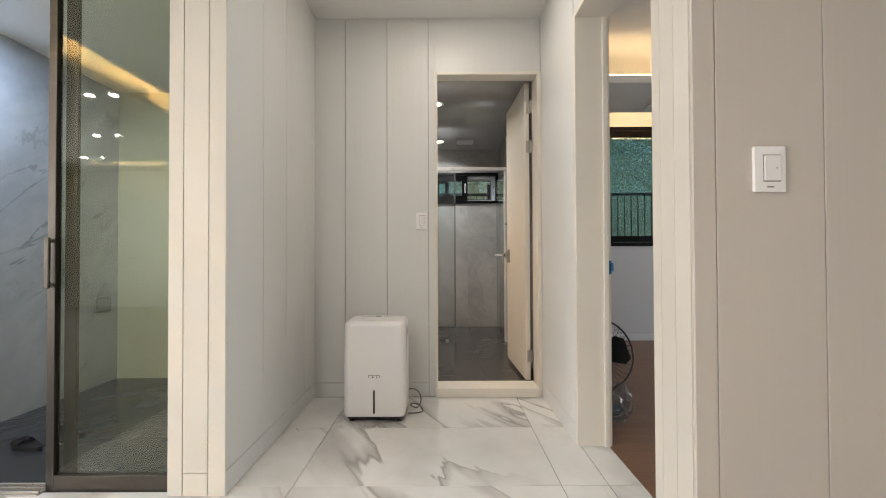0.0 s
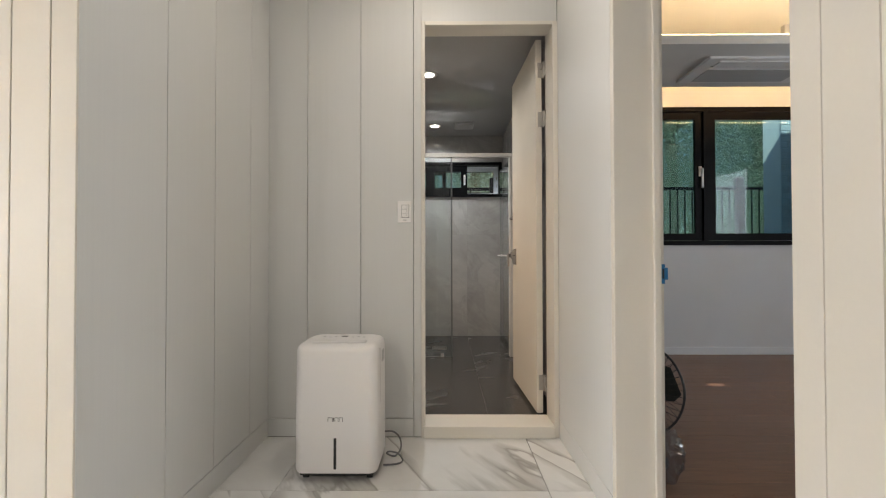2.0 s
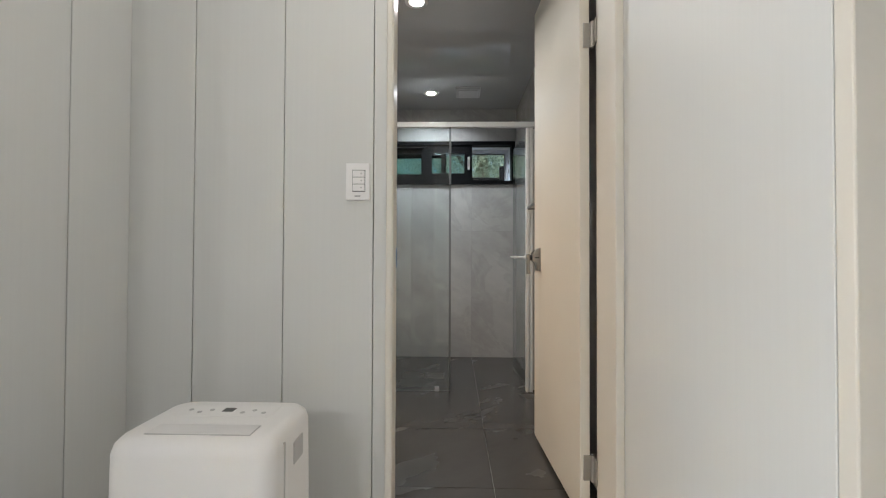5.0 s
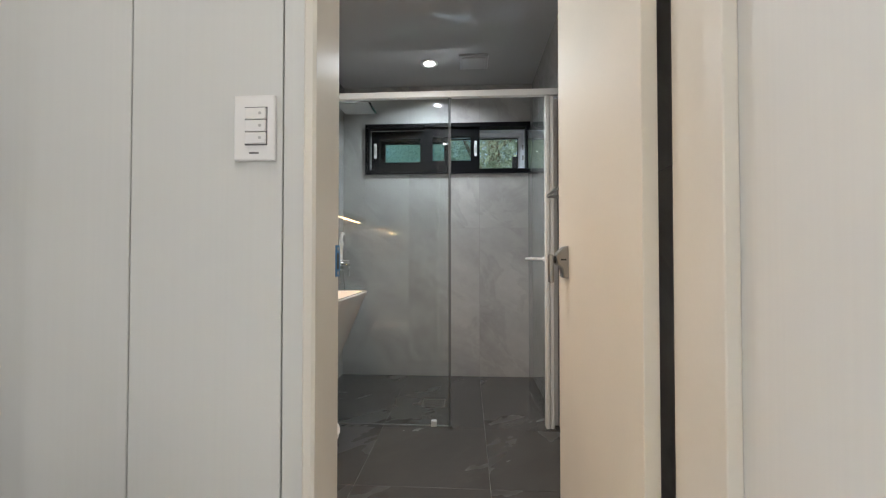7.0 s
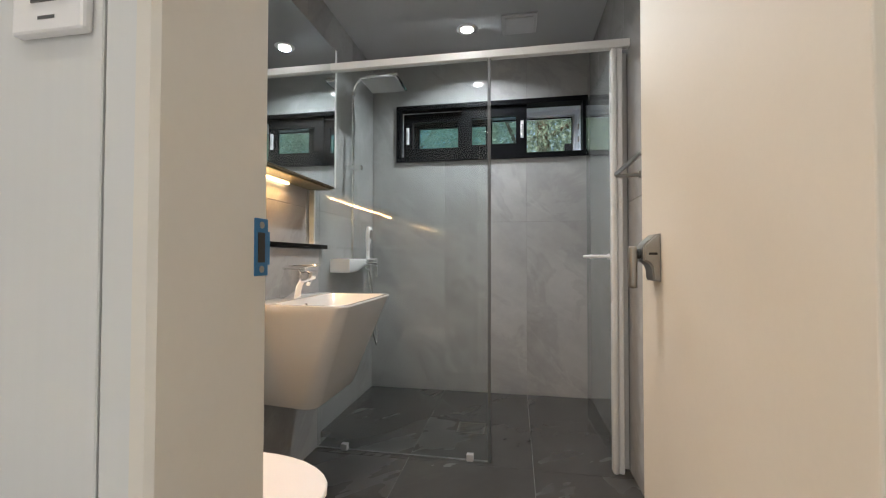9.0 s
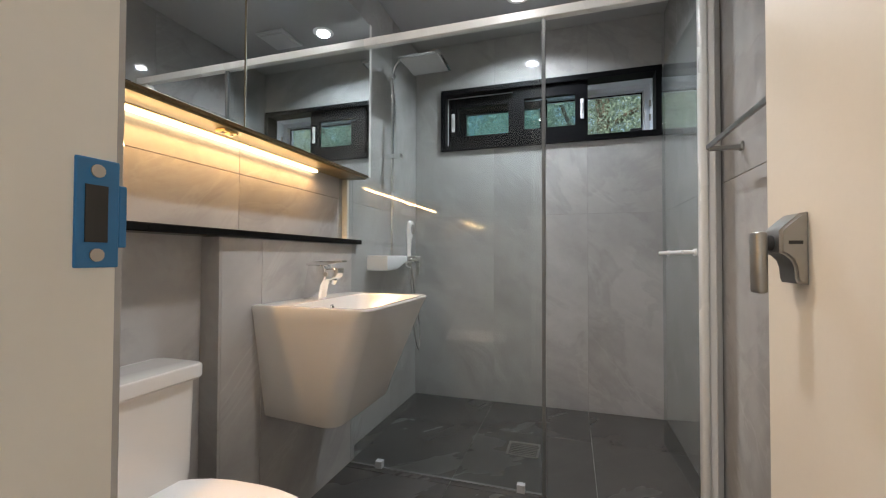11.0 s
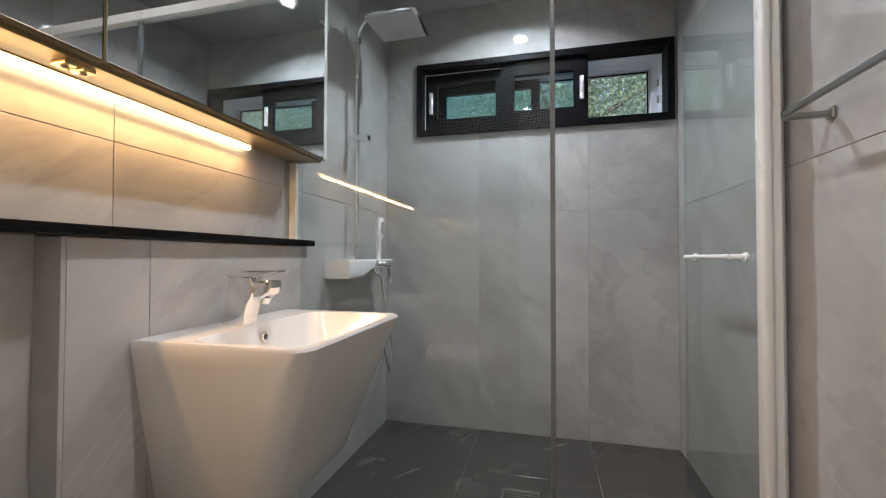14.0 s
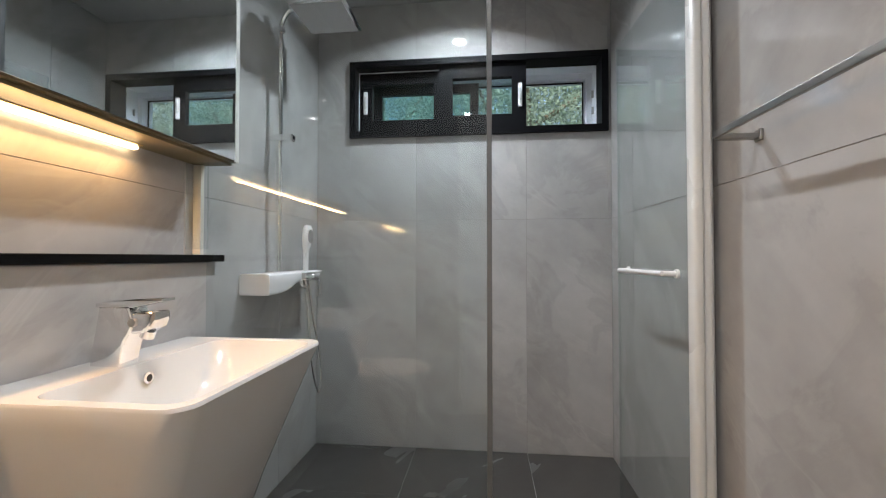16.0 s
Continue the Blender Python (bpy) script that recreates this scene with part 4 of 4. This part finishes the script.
def bath_window():
    x0, x1, z0, z1 = WIN_B
    th = thing("window_1", (0.62, 5.7, 1.70), "narrow black-framed sliding window, half open", "window", kind="structure")
    part("window_frame", frame_ring(x0, x1, z0, z1, 5.640, 5.745, 0.034), BLACK_FRAME, th)
    window_sash(th, -0.028, 0.470, 1.738, 2.088, 5.702, 0.075, BLACK_FRAME, WINDOW_GLASS, 0.012)
    window_sash(th, 0.428, 0.895, 1.738, 2.088, 5.662, 0.075, BLACK_FRAME, WINDOW_GLASS, 0.862)
    part("gasket_line", box(-0.0275, -0.0235, 5.698, 5.702, 1.745, 2.082), WHITE_FRAME, th)
    part("gasket_line", box(-0.0235, 0.43, 5.698, 5.702, 2.079, 2.083), WHITE_FRAME, th)
    lining = part("reveal", frame_ring(x0, x1, z0, z1, 5.747, 5.86, 0.036), WHITE_FRAME, th, "white window reveal")
    outer = part("outer_frame", frame_ring(x0 + 0.036, x1 - 0.036, z0 + 0.036, z1 - 0.036, 5.83, 5.90, 0.03), WHITE_FRAME, th, "white outer window frame")
    window_sash(th, 0.60, 1.245, 1.768, 2.058, 5.866, 0.012, WHITE_FRAME, glass("outer_glass", (0.94, 0.96, 0.96)))
    part("gasket", frame_ring(0.611, 1.234, 1.779, 2.047, 5.860, 5.866, 0.007), BLACK_FRAME, outer)
    window_sash(th, 0.02, 0.64, 1.770, 2.056, 5.832, 0.05, BLACK_FRAME, WINDOW_GLASS)
    for z in (1.86, 1.95):
        part("catch", box(1.262, 1.274, 5.79, 5.80, z - 0.02, z + 0.02, 0.002), STEEL, outer)
    return th


def wall_switch(x, y, z, w, h, keys, label):
    """A white switch plate on a wall that faces -y, with its keys."""
    th = thing("light_switch", (x, y, z), label, "switch")
    plate = part("plate", box(x - w / 2, x + w / 2, y - 0.010, y, z - h / 2, z + h / 2, 0.003), PLASTIC, th)
    kw = w * 0.50
    part("key_well", box(x - kw / 2 + 0.0025, x + kw / 2 + 0.0055, y - 0.0108, y - 0.0098, z - h * 0.26 - 0.0015, z + h * 0.30 + 0.0015), CORD, plate)
    kh = h * 0.56 / keys
    for k in range(keys):
        zc = z + h * 0.30 - kh * (k + 0.5)
        key = part("key", box(x - kw / 2 + 0.004, x + kw / 2 + 0.004, y - 0.015, y - 0.0095, zc - kh / 2 + 0.0008, zc + kh / 2 - 0.0008, 0.0015), PLASTIC, plate)
        part("pilot", tube([(x + kw * 0.33, y - 0.0155, zc), (x + kw * 0.33, y - 0.0145, zc)], 0.0028, 10), PLASTIC_GREY, key)
    part("mark", box(x - 0.009, x + 0.009, y - 0.0104, y - 0.0098, z - h * 0.40, z - h * 0.375), LETTER, plate)
    return th


bathroom_door()
wash_basin()
basin_tap()
toilet()
mirror_cabinet()
shower_set()
shower_screen()
towel_bar()
floor_drain()
bath_window()
for lx, ly in BATH_LAMPS:
    downlight(lx, ly, BATH_CEIL, "bathroom downlights")
# the added corridor fills get a fixture too, out of view
for lx, ly in LIVING_LAMPS:
    downlight(lx, ly, CEIL_Z, "living room downlights")
# unseen fixture added at the entrance fill
downlight(HALL_FILL[0], HALL_FILL[1], 2.5, "")
shelf = thing("ledge_shelf", (-0.21, 4.0, 1.04), "long black polished stone shelf over the basin", "shelf")
part("slab", box(-0.249, -0.158, 3.165, 4.715, 1.036, 1.058, 0.003), BLACK_STONE, shelf)
fan_cover = thing("ceiling_vent", (0.84, 5.24, BATH_CEIL), "square white exhaust vent in the glossy ceiling", "vent")
part("cover", box(0.735, 0.945, 5.13, 5.345, BATH_CEIL - 0.012, BATH_CEIL, 0.004), PLASTIC_GREY, fan_cover)
part("grille_plate", box(0.755, 0.925, 5.15, 5.325, BATH_CEIL - 0.020, BATH_CEIL - 0.012, 0.003), PLASTIC_GREY, fan_cover)
wall_switch(0.407, 2.995, 1.251, 0.078, 0.121, 3, "white three-key light switch beside the bathroom door")
wall_switch(1.427, 1.157, 1.233, 0.085, 0.122, 1, "white single-key light switch on the panelled wall")

# ---- corridor ----
def dehumidifier():
    th = thing("dehumidifier", (0.152, 2.665, 0.0), "white floor-standing dehumidifier on black castors in the corridor", "dehumidifier")
    cx, cy, hx, hy = 0.145, 2.668, 0.187, 0.137
    rings = []
    for grow, z, r in ((-0.02, 0.035, 0.03), (-0.006, 0.040, 0.035), (0.0, 0.055, 0.04), (0.0, 0.34, 0.042), (-0.002, 0.575, 0.044), (-0.006, 0.594, 0.046), (-0.016, 0.606, 0.046), (-0.030, 0.611, 0.04)):
        rings.append([(x, y, z) for x, y in rounded(cx, cy, hx + grow, hy + grow, r, 6)])
    body = part("body", loft(rings), PLASTIC, th, smooth=45)
    part("base", box(cx - 0.165, cx + 0.165, cy - 0.115, cy + 0.115, 0.022, 0.036, 0.004), BLACK_PLASTIC, th)
    part("air_grille", box(cx - 0.115, cx + 0.125, cy - 0.100, cy - 0.045, 0.6105, 0.6125, 0.0008), PLASTIC_GREY, body, "grey slotted air outlet")
    for k in range(11):
        y = cy - 0.097 + k * 0.0048
        part("grille_slat", box(cx - 0.112, cx + 0.122, y, y + 0.0026, 0.6125, 0.6142), PLASTIC, body)
    panel = part("control_panel", box(cx - 0.12, cx + 0.12, cy + 0.005, cy + 0.075, 0.6105, 0.6122, 0.0006), PLASTIC, body)
    part("display", box(cx - 0.016, cx + 0.012, cy + 0.035, cy + 0.058, 0.6122, 0.6132), BLACK_PLASTIC, panel)
    for k, x in enumerate((-0.10, -0.07, -0.045, 0.04, 0.065, 0.095)):
        part("button", tube([(cx + x, cy + (0.03 if k % 2 else 0.045), 0.6120), (cx + x, cy + (0.03 if k % 2 else 0.045), 0.6134)], 0.006, 10), PLASTIC_GREY, panel)
    part("water_window", box(cx - 0.0085, cx + 0.0055, cy - hy - 0.0012, cy - hy + 0.004, 0.060, 0.200, 0.0035), BLACK_PLASTIC, body, "dark upright water gauge")
    part("side_handle", box(cx + hx - 0.006, cx + hx + 0.0012, cy - 0.005, cy + 0.055, 0.50, 0.555, 0.003), PLASTIC_GREY, body, "recessed side grip")
    part("side_seam", box(cx + hx - 0.004, cx + hx + 0.0008, cy - 0.062, cy - 0.056, 0.33, 0.58, 0.001), PLASTIC_GREY, body)
    # wordmark drawn as plain strokes
    mark = part("logo", bmesh.new(), LETTER, body, "grey geometric logo strokes")
    bm = bmesh.new()
    for k, (a, b) in enumerate(((-0.034, -0.012), (-0.010, -0.006), (-0.003, 0.014), (0.016, 0.034))):
        add_box(bm, cx + a, cx + a + 0.0022, cy - hy - 0.0008, cy - hy + 0.002, 0.272, 0.290)
        add_box(bm, cx + b - 0.0022, cx + b, cy - hy - 0.0008, cy - hy + 0.002, 0.272, 0.290)
        if k != 1:
            add_box(bm, cx + a + 0.0022, cx + b - 0.0022, cy - hy - 0.0008, cy - hy + 0.002, 0.2878, 0.290)
    bm.to_mesh(mark.data)
    bm.free()
    for sx in (-1, 1):
        for sy in (-1, 1):
            w = part("castor", tube([(cx + sx * 0.145 - 0.011, cy + sy * 0.085, 0.018), (cx + sx * 0.145 + 0.011, cy + sy * 0.085, 0.018)], 0.018, 16), RUBBER, th, "black castor", 40)
            part("castor_fork", box(cx + sx * 0.145 - 0.015, cx + sx * 0.145 + 0.015, cy + sy * 0.085 - 0.01, cy + sy * 0.085 + 0.01, 0.022, 0.036, 0.003), BLACK_PLASTIC, w)
    part("power_cord", tube(arc([(0.335, 2.74, 0.14), (0.375, 2.75, 0.135), (0.405, 2.76, 0.10), (0.41, 2.77, 0.045), (0.385, 2.74, 0.02), (0.35, 2.70, 0.05), (0.365, 2.69, 0.065), (0.405, 2.70, 0.05), (0.425, 2.71, 0.012), (0.40, 2.69, 0.006), (0.335, 2.68, 0.006)], 7), 0.0042, 8), CORD, th, "dark grey power cord", 60)
    return th


def sliding_door():
    th = thing("sliding_door", (-0.88, 1.85, 0.0), "dark framed sliding glass door to the entrance, half open", "door")
    x0, x1 = -1.150, -0.602
    part("side_frame", box(x0, x0 + 0.034, 1.838, 1.868, 0.0, 2.35, 0.002), BRONZE, th)
    part("side_frame", box(x1 - 0.016, x1, 1.838, 1.868, 0.0, 2.35, 0.002), BRONZE, th)
    part("bottom_rail", box(x0 + 0.034, x1 - 0.016, 1.838, 1.868, 0.0, 0.066, 0.002), BRONZE, th)
    part("top_rail", box(x0 + 0.034, x1 - 0.016, 1.838, 1.868, 2.30, 2.35, 0.002), BRONZE, th)
    pane = part("pane", box(x0 + 0.030, x1 - 0.012, 1.850, 1.857, 0.062, 2.304), HALL_GLASS, th, "tinted glass pane")
    pane.visible_shadow = False
    h = part("handle", box(x0 + 0.006, x0 + 0.030, 1.812, 1.824, 0.87, 1.09, 0.004), BRONZE, th, "dark bronze pull handle")
    for z in (0.885, 1.075):
        part("handle_post", box(x0 + 0.012, x0 + 0.024, 1.824, 1.838, z - 0.008, z + 0.008), STEEL, h)
    part("inner_stile", box(-1.115, -1.062, 1.8815, 1.8985, 0.0165, 2.35, 0.002), BRONZE, th, "dark stile of the leaf behind")
    return th


def floor_track():
    th = thing("door_track", (-1.5, 1.85, 0.0), "aluminium sliding door floor track", "track", kind="structure")
    part("base", box(-2.4, -1.152, 1.80, 1.90, -0.10, 0.004, 0.001), STEEL, th)
    for y in (1.815, 1.845, 1.875):
        part("rail", box(-2.4, -1.152, y - 0.004, y + 0.004, 0.004, 0.016, 0.001), STEEL, th)
    return th


def slipper(x, y, turn):
    th = thing("slipper", (x, y, -0.10), "black rubber slipper on the dark entrance floor", "slipper", "pair of slippers")
    m = pose(x, y, -0.10, 0, 0, turn)
    sole = [[(a, b, z) for a, b in [(0.042 * math.cos(t) * (1 - 0.18 * math.sin(t + 0.3) ** 2), 0.13 * math.sin(t)) for t in (2 * math.pi * k / 24 for k in range(24))]] for z in (0.001, 0.022)]
    part("sole", moved(loft(sole), m), RUBBER, th, smooth=40)
    strap = bmesh.new()
    rows = []
    for b, hgt in ((0.0, 0.052), (0.035, 0.055), (0.07, 0.045)):
        rows.append([strap.verts.new((0.044 * math.cos(a), b, 0.02 + (hgt - 0.02) * math.sin(a))) for a in (math.pi * k / 10 for k in range(11))])
    for r0, r1 in zip(rows, rows[1:]):
        for k in range(10):
            strap.faces.new((r0[k], r0[k + 1], r1[k + 1], r1[k]))
    bmesh.ops.solidify(strap, geom=strap.faces[:], thickness=0.005)
    part("strap", moved(strap, m), RUBBER, th, smooth=40)
    return th


dehumidifier()
sliding_door()
floor_track()
slipper(-1.86, 2.46, 70)
slipper(-1.78, 2.62, 82)
plate = thing("intercom_panel", (-2.4, 3.63, 0.52), "grey wall box on the entrance marble", "wall box")
part("case", box(-2.40, -2.385, 3.55, 3.71, 0.52, 0.65, 0.004), paint("dark_grey_plastic", (0.22, 0.225, 0.22), 0.4), plate)
part("front_plate", box(-2.385, -2.381, 3.565, 3.695, 0.535, 0.635, 0.001), paint("mid_grey_plastic", (0.30, 0.305, 0.30), 0.4), plate)

# ---- bedroom ----
def bedroom_window():
    x0, x1, z0, z1 = WIN_R
    th = thing("window_2", (3.3, 4.95, 1.1), "large black-framed two-leaf bedroom window", "window", kind="structure")
    part("window_frame", frame_ring(x0, x1, z0, z1, 4.862, 4.98, 0.045), BLACK_FRAME, th)
    part("mullion", box(3.245, 3.300, 4.864, 4.98, z0 + 0.045, z1 - 0.045), BLACK_FRAME, th)
    for a, b, hx in ((2.295, 3.245, 3.215), (3.300, 4.305, 4.262)):
        sash = window_sash(th, a + 0.003, b - 0.003, z0 + 0.048, z1 - 0.048, 4.885, 0.072, BLACK_FRAME, BED_GLASS)
        h = part("handle", box(hx - 0.012, hx + 0.012, 4.868, 4.885, 1.80, 1.90, 0.003), PLASTIC, sash, "white window handle")
        part("lever", box(hx + 0.004, hx + 0.022, 4.852, 4.868, 1.68, 1.88, 0.004), PLASTIC, h)
    for x, z in ((3.9, 1.1),):
        part("window_sill", box(x0, x1, 4.98, 5.15, z0 - 0.02, z0 + 0.02), BLACK_FRAME, th)
    return th


def hanging_ceiling():
    th = thing("hanging_ceiling_panel", (3.3, 3.9, 2.47), "lowered white ceiling panel with cove light on both edges", "ceiling panel", kind="structure")
    part("board", box(1.75, 4.95, 3.55, 4.29, 2.47, 2.535, 0.002), CEIL, th)
    for y in (3.575, 4.262):
        part("light_strip", box(1.80, 4.90, y - 0.008, y + 0.008, 2.5355, 2.548), LAMP_COVE, th, "glowing warm cove strip")
    for x in (2.0, 3.3, 4.7):
        part("hanger", box(x - 0.02, x + 0.02, 3.9, 3.94, 2.535, 2.80), CEIL, th)
    return th


def air_conditioner():
    th = thing("ceiling_air_conditioner", (3.05, 3.93, 2.45), "flat white ceiling cassette air conditioner", "air conditioner")
    part("panel", box(2.58, 3.52, 3.72, 4.16, 2.448, 2.4695, 0.006), PLASTIC, th)
    f = part("flap", box(2.68, 3.42, 3.76, 3.84, 2.440, 2.448, 0.003), PLASTIC, th)
    part("flap_gap", box(2.67, 3.43, 3.845, 3.852, 2.4465, 2.4482), BLACK_PLASTIC, th)
    part("intake", box(2.68, 3.42, 3.90, 4.12, 2.443, 2.448, 0.002), PLASTIC_GREY, th)
    return th


def standing_fan():
    cx, cy, cz = 1.565, 2.74, 0.36
    th = thing("electric_fan", (cx, cy, 0.0), "black electric fan with a wire guard on the wooden floor", "fan")
    m = pose(cx, cy, cz, 78, 0, -48)
    part("base", lathe([(0.16, 0.0), (0.16, 0.012), (0.13, 0.028), (0.03, 0.04)], (cx, cy + 0.03, 0.0), 32), BLACK_PLASTIC, th, smooth=40)
    part("pole", tube([(cx, cy + 0.03, 0.03), (cx, cy + 0.05, cz)], 0.014), BLACK_PLASTIC, th, smooth=40)
    part("motor", moved(lathe([(0.03, -0.13), (0.055, -0.12), (0.06, -0.06), (0.05, -0.045)], (0, 0, 0), 24), m), BLACK_PLASTIC, th, smooth=40)
    guard = part("guard_ring", moved(tube([(0.222 * math.cos(a), 0.222 * math.sin(a), 0) for a in (2 * math.pi * k / 48 for k in range(49))], 0.0055, 8, False), m), BLACK_PLASTIC, th, smooth=50)
    for k in range(44):
        a = 2 * math.pi * k / 44
        c, s = math.cos(a), math.sin(a)
        for side in (1, -1):
            part("guard_wire", moved(tube([(0.04 * c, 0.04 * s, 0.06 * side), (0.15 * c, 0.15 * s, 0.055 * side), (0.222 * c, 0.222 * s, 0.0)], 0.0013, 4), m), BLACK_PLASTIC, guard)
    part("badge", moved(lathe([(0.045, 0.058), (0.045, 0.064), (0.03, 0.068)], (0, 0, 0), 24), m), BLACK_PLASTIC, guard, smooth=40)
    for k in range(3):
        bm = bmesh.new()
        rows = []
        for r, w, tw in ((0.03, 0.03, 0.5), (0.09, 0.07, 0.42), (0.15, 0.085, 0.34), (0.195, 0.06, 0.28)):
            rows.append([bm.verts.new((r, v * w, v * w * tw)) for v in (-1, -0.3, 0.4, 1)])
        for r0, r1 in zip(rows, rows[1:]):
            for j in range(3):
                bm.faces.new((r0[j], r0[j + 1], r1[j + 1], r1[j]))
        bmesh.ops.solidify(bm, geom=bm.faces[:], thickness=0.003)
        part("blade", moved(moved(bm, pose(0, 0, 0, 0, 0, 120 * k + 20)), m), paint("smoked_plastic", (0.05, 0.06, 0.06), 0.25, 0.1), th, smooth=40)
    return th


def plastic_bag():
    th = thing("plastic_bag", (1.625, 2.56, 0.0), "crumpled clear plastic bag on the wooden floor", "bag")
    bm = bmesh.new()
    bmesh.ops.create_icosphere(bm, subdivisions=4, radius=1.0)
    for v in bm.verts:
        d = noise.noise(v.co * 2.1) * 0.35 + noise.noise(v.co * 5.3) * 0.22 + noise.noise(v.co * 11.0) * 0.1
        v.co = Vector((1.625 + v.co.x * 0.07 * (1 + d), 2.56 + v.co.y * 0.06 * (1 + d), max(0.002, 0.11 + v.co.z * 0.115 * (1 + d * 0.7))))
    part("film", bm, CLEAR_BAG, th)
    return th


bedroom_window()
hanging_ceiling()
air_conditioner()
standing_fan()
plastic_bag()

# ---- outside ----
tagged(link_mesh("ground", box(-300, 300, 5.95, 500, -0.5, -0.3), SOIL), "shaded garden ground outside", "ground", kind="structure")


def foliage(name, centre, radii, count, size, seed, material, parent):
    """A crown of many single leaves gathered in uneven clumps."""
    rng = np.random.default_rng(seed)
    n_clump = max(8, count // 260)
    u = rng.normal(size=(n_clump, 3))
    u /= np.linalg.norm(u, axis=1)[:, None]
    clumps = np.array(centre) + u * np.array(radii) * rng.uniform(0.35, 1.0, (n_clump, 1))
    pick = rng.integers(0, n_clump, count)
    at = clumps[pick] + rng.normal(size=(count, 3)) * (np.mean(radii) * 0.15)
    a = rng.normal(size=(count, 3))
    a /= np.linalg.norm(a, axis=1)[:, None]
    b = np.cross(a, rng.normal(size=(count, 3)))
    b /= np.linalg.norm(b, axis=1)[:, None]
    s = size * rng.uniform(0.6, 1.3, (count, 1))
    verts = np.stack([at - a * s, at + b * s * 0.45, at + a * s, at - b * s * 0.45], 1).reshape(-1, 3)
    me = bpy.data.meshes.new(name)
    me.from_pydata(verts.tolist(), [], [(4 * k, 4 * k + 1, 4 * k + 2, 4 * k + 3) for k in range(count)])
    me.materials.append(material)
    ob = new(name, me)
    ob.parent = parent
    ob.location = -parent.location
    return ob


def tree(x, y, height, spread, seed):
    th = thing("tree", (x, y, -0.3), "leafy green tree outside the windows", "tree", "garden trees")
    rng = random.Random(seed)
    trunk = part("trunk", tube(arc([(x, y, -0.3), (x + 0.1, y, height * 0.35), (x - 0.05, y + 0.1, height * 0.8)]), 0.11, 10), BARK, th, smooth=60)
    for k in range(6):
        a, z = rng.uniform(0, 6.28), height * rng.uniform(0.3, 0.7)
        part("limb", tube([(x, y, z), (x + math.cos(a) * spread * 0.4, y + math.sin(a) * spread * 0.4, z + 0.5), (x + math.cos(a) * spread * 0.7, y + math.sin(a) * spread * 0.7, z + 1.1)], [0.05, 0.035, 0.015], 7), BARK, trunk)
    foliage("crown", (x, y, height * 0.58), (spread, spread * 0.8, height * 0.48), 64000, 0.026, seed, LEAF_A, th)
    return th


for k, (x, y, hgt, spr) in enumerate(((-1.2, 10.4, 6.0, 1.9), (1.2, 9.8, 6.5, 2.0), (3.4, 10.6, 6.8, 2.1), (5.8, 10.2, 6.4, 2.1), (8.4, 11.0, 7.0, 2.3), (0.2, 13.5, 8.5, 2.6), (4.6, 14.0, 9.0, 2.8), (11.0, 12.5, 8.0, 2.6))):
    tree(x, y, hgt, spr, 11 + k)
hedge = thing("hedge", (4.0, 12.0, -0.3), "dense green bushes behind the fence", "hedge", kind="stuff")
for k in range(9):
    foliage("bush", (-2.5 + 2.0 * k, 8.7 + 0.4 * (k % 3), 1.3), (1.6, 0.7, 1.9), 56000, 0.018, 70 + k, LEAF_A, hedge)

fence = thing("garden_fence", (4.0, 7.4, -0.3), "dark metal garden fence with upright bars", "fence")
for z in (0.6, 2.05):
    part("rail", box(0.5, 7.5, 7.385, 7.415, z, z + 0.05), BLACK_FRAME, fence)
for k in range(58):
    x = 0.56 + k * 0.12
    part("bar", box(x - 0.008, x + 0.008, 7.392, 7.408, -0.3, 2.06), BLACK_FRAME, fence)
for x in (1.4, 3.4, 5.4, 7.4):
    part("post", box(x - 0.05, x + 0.05, 7.35, 7.45, -0.3, 2.25, 0.004), BLACK_FRAME, fence)
pier = thing("brick_pier", (4.9, 5.7, -0.3), "grey brick wall end outside the bedroom window", "wall")
part("core", box(4.60, 4.735, 5.572, 5.85, -0.3, 3.6), paint("white_mortar", (0.74, 0.76, 0.78), 0.9, 0.1), pier)
for row in range(58):
    z = -0.28 + row * 0.067
    for x0, x1 in (((4.59, 4.74),) if row % 2 else ((4.59, 4.66), (4.67, 4.74))):
        ob = new("brick", slab_mesh("brick", x1 - x0, 0.057, 0.012, "-y", BRICK, 0.003))
        ob.parent = pier
        ob.location = Vector(((x0 + x1) / 2, 5.572, z + 0.03)) - pier.location
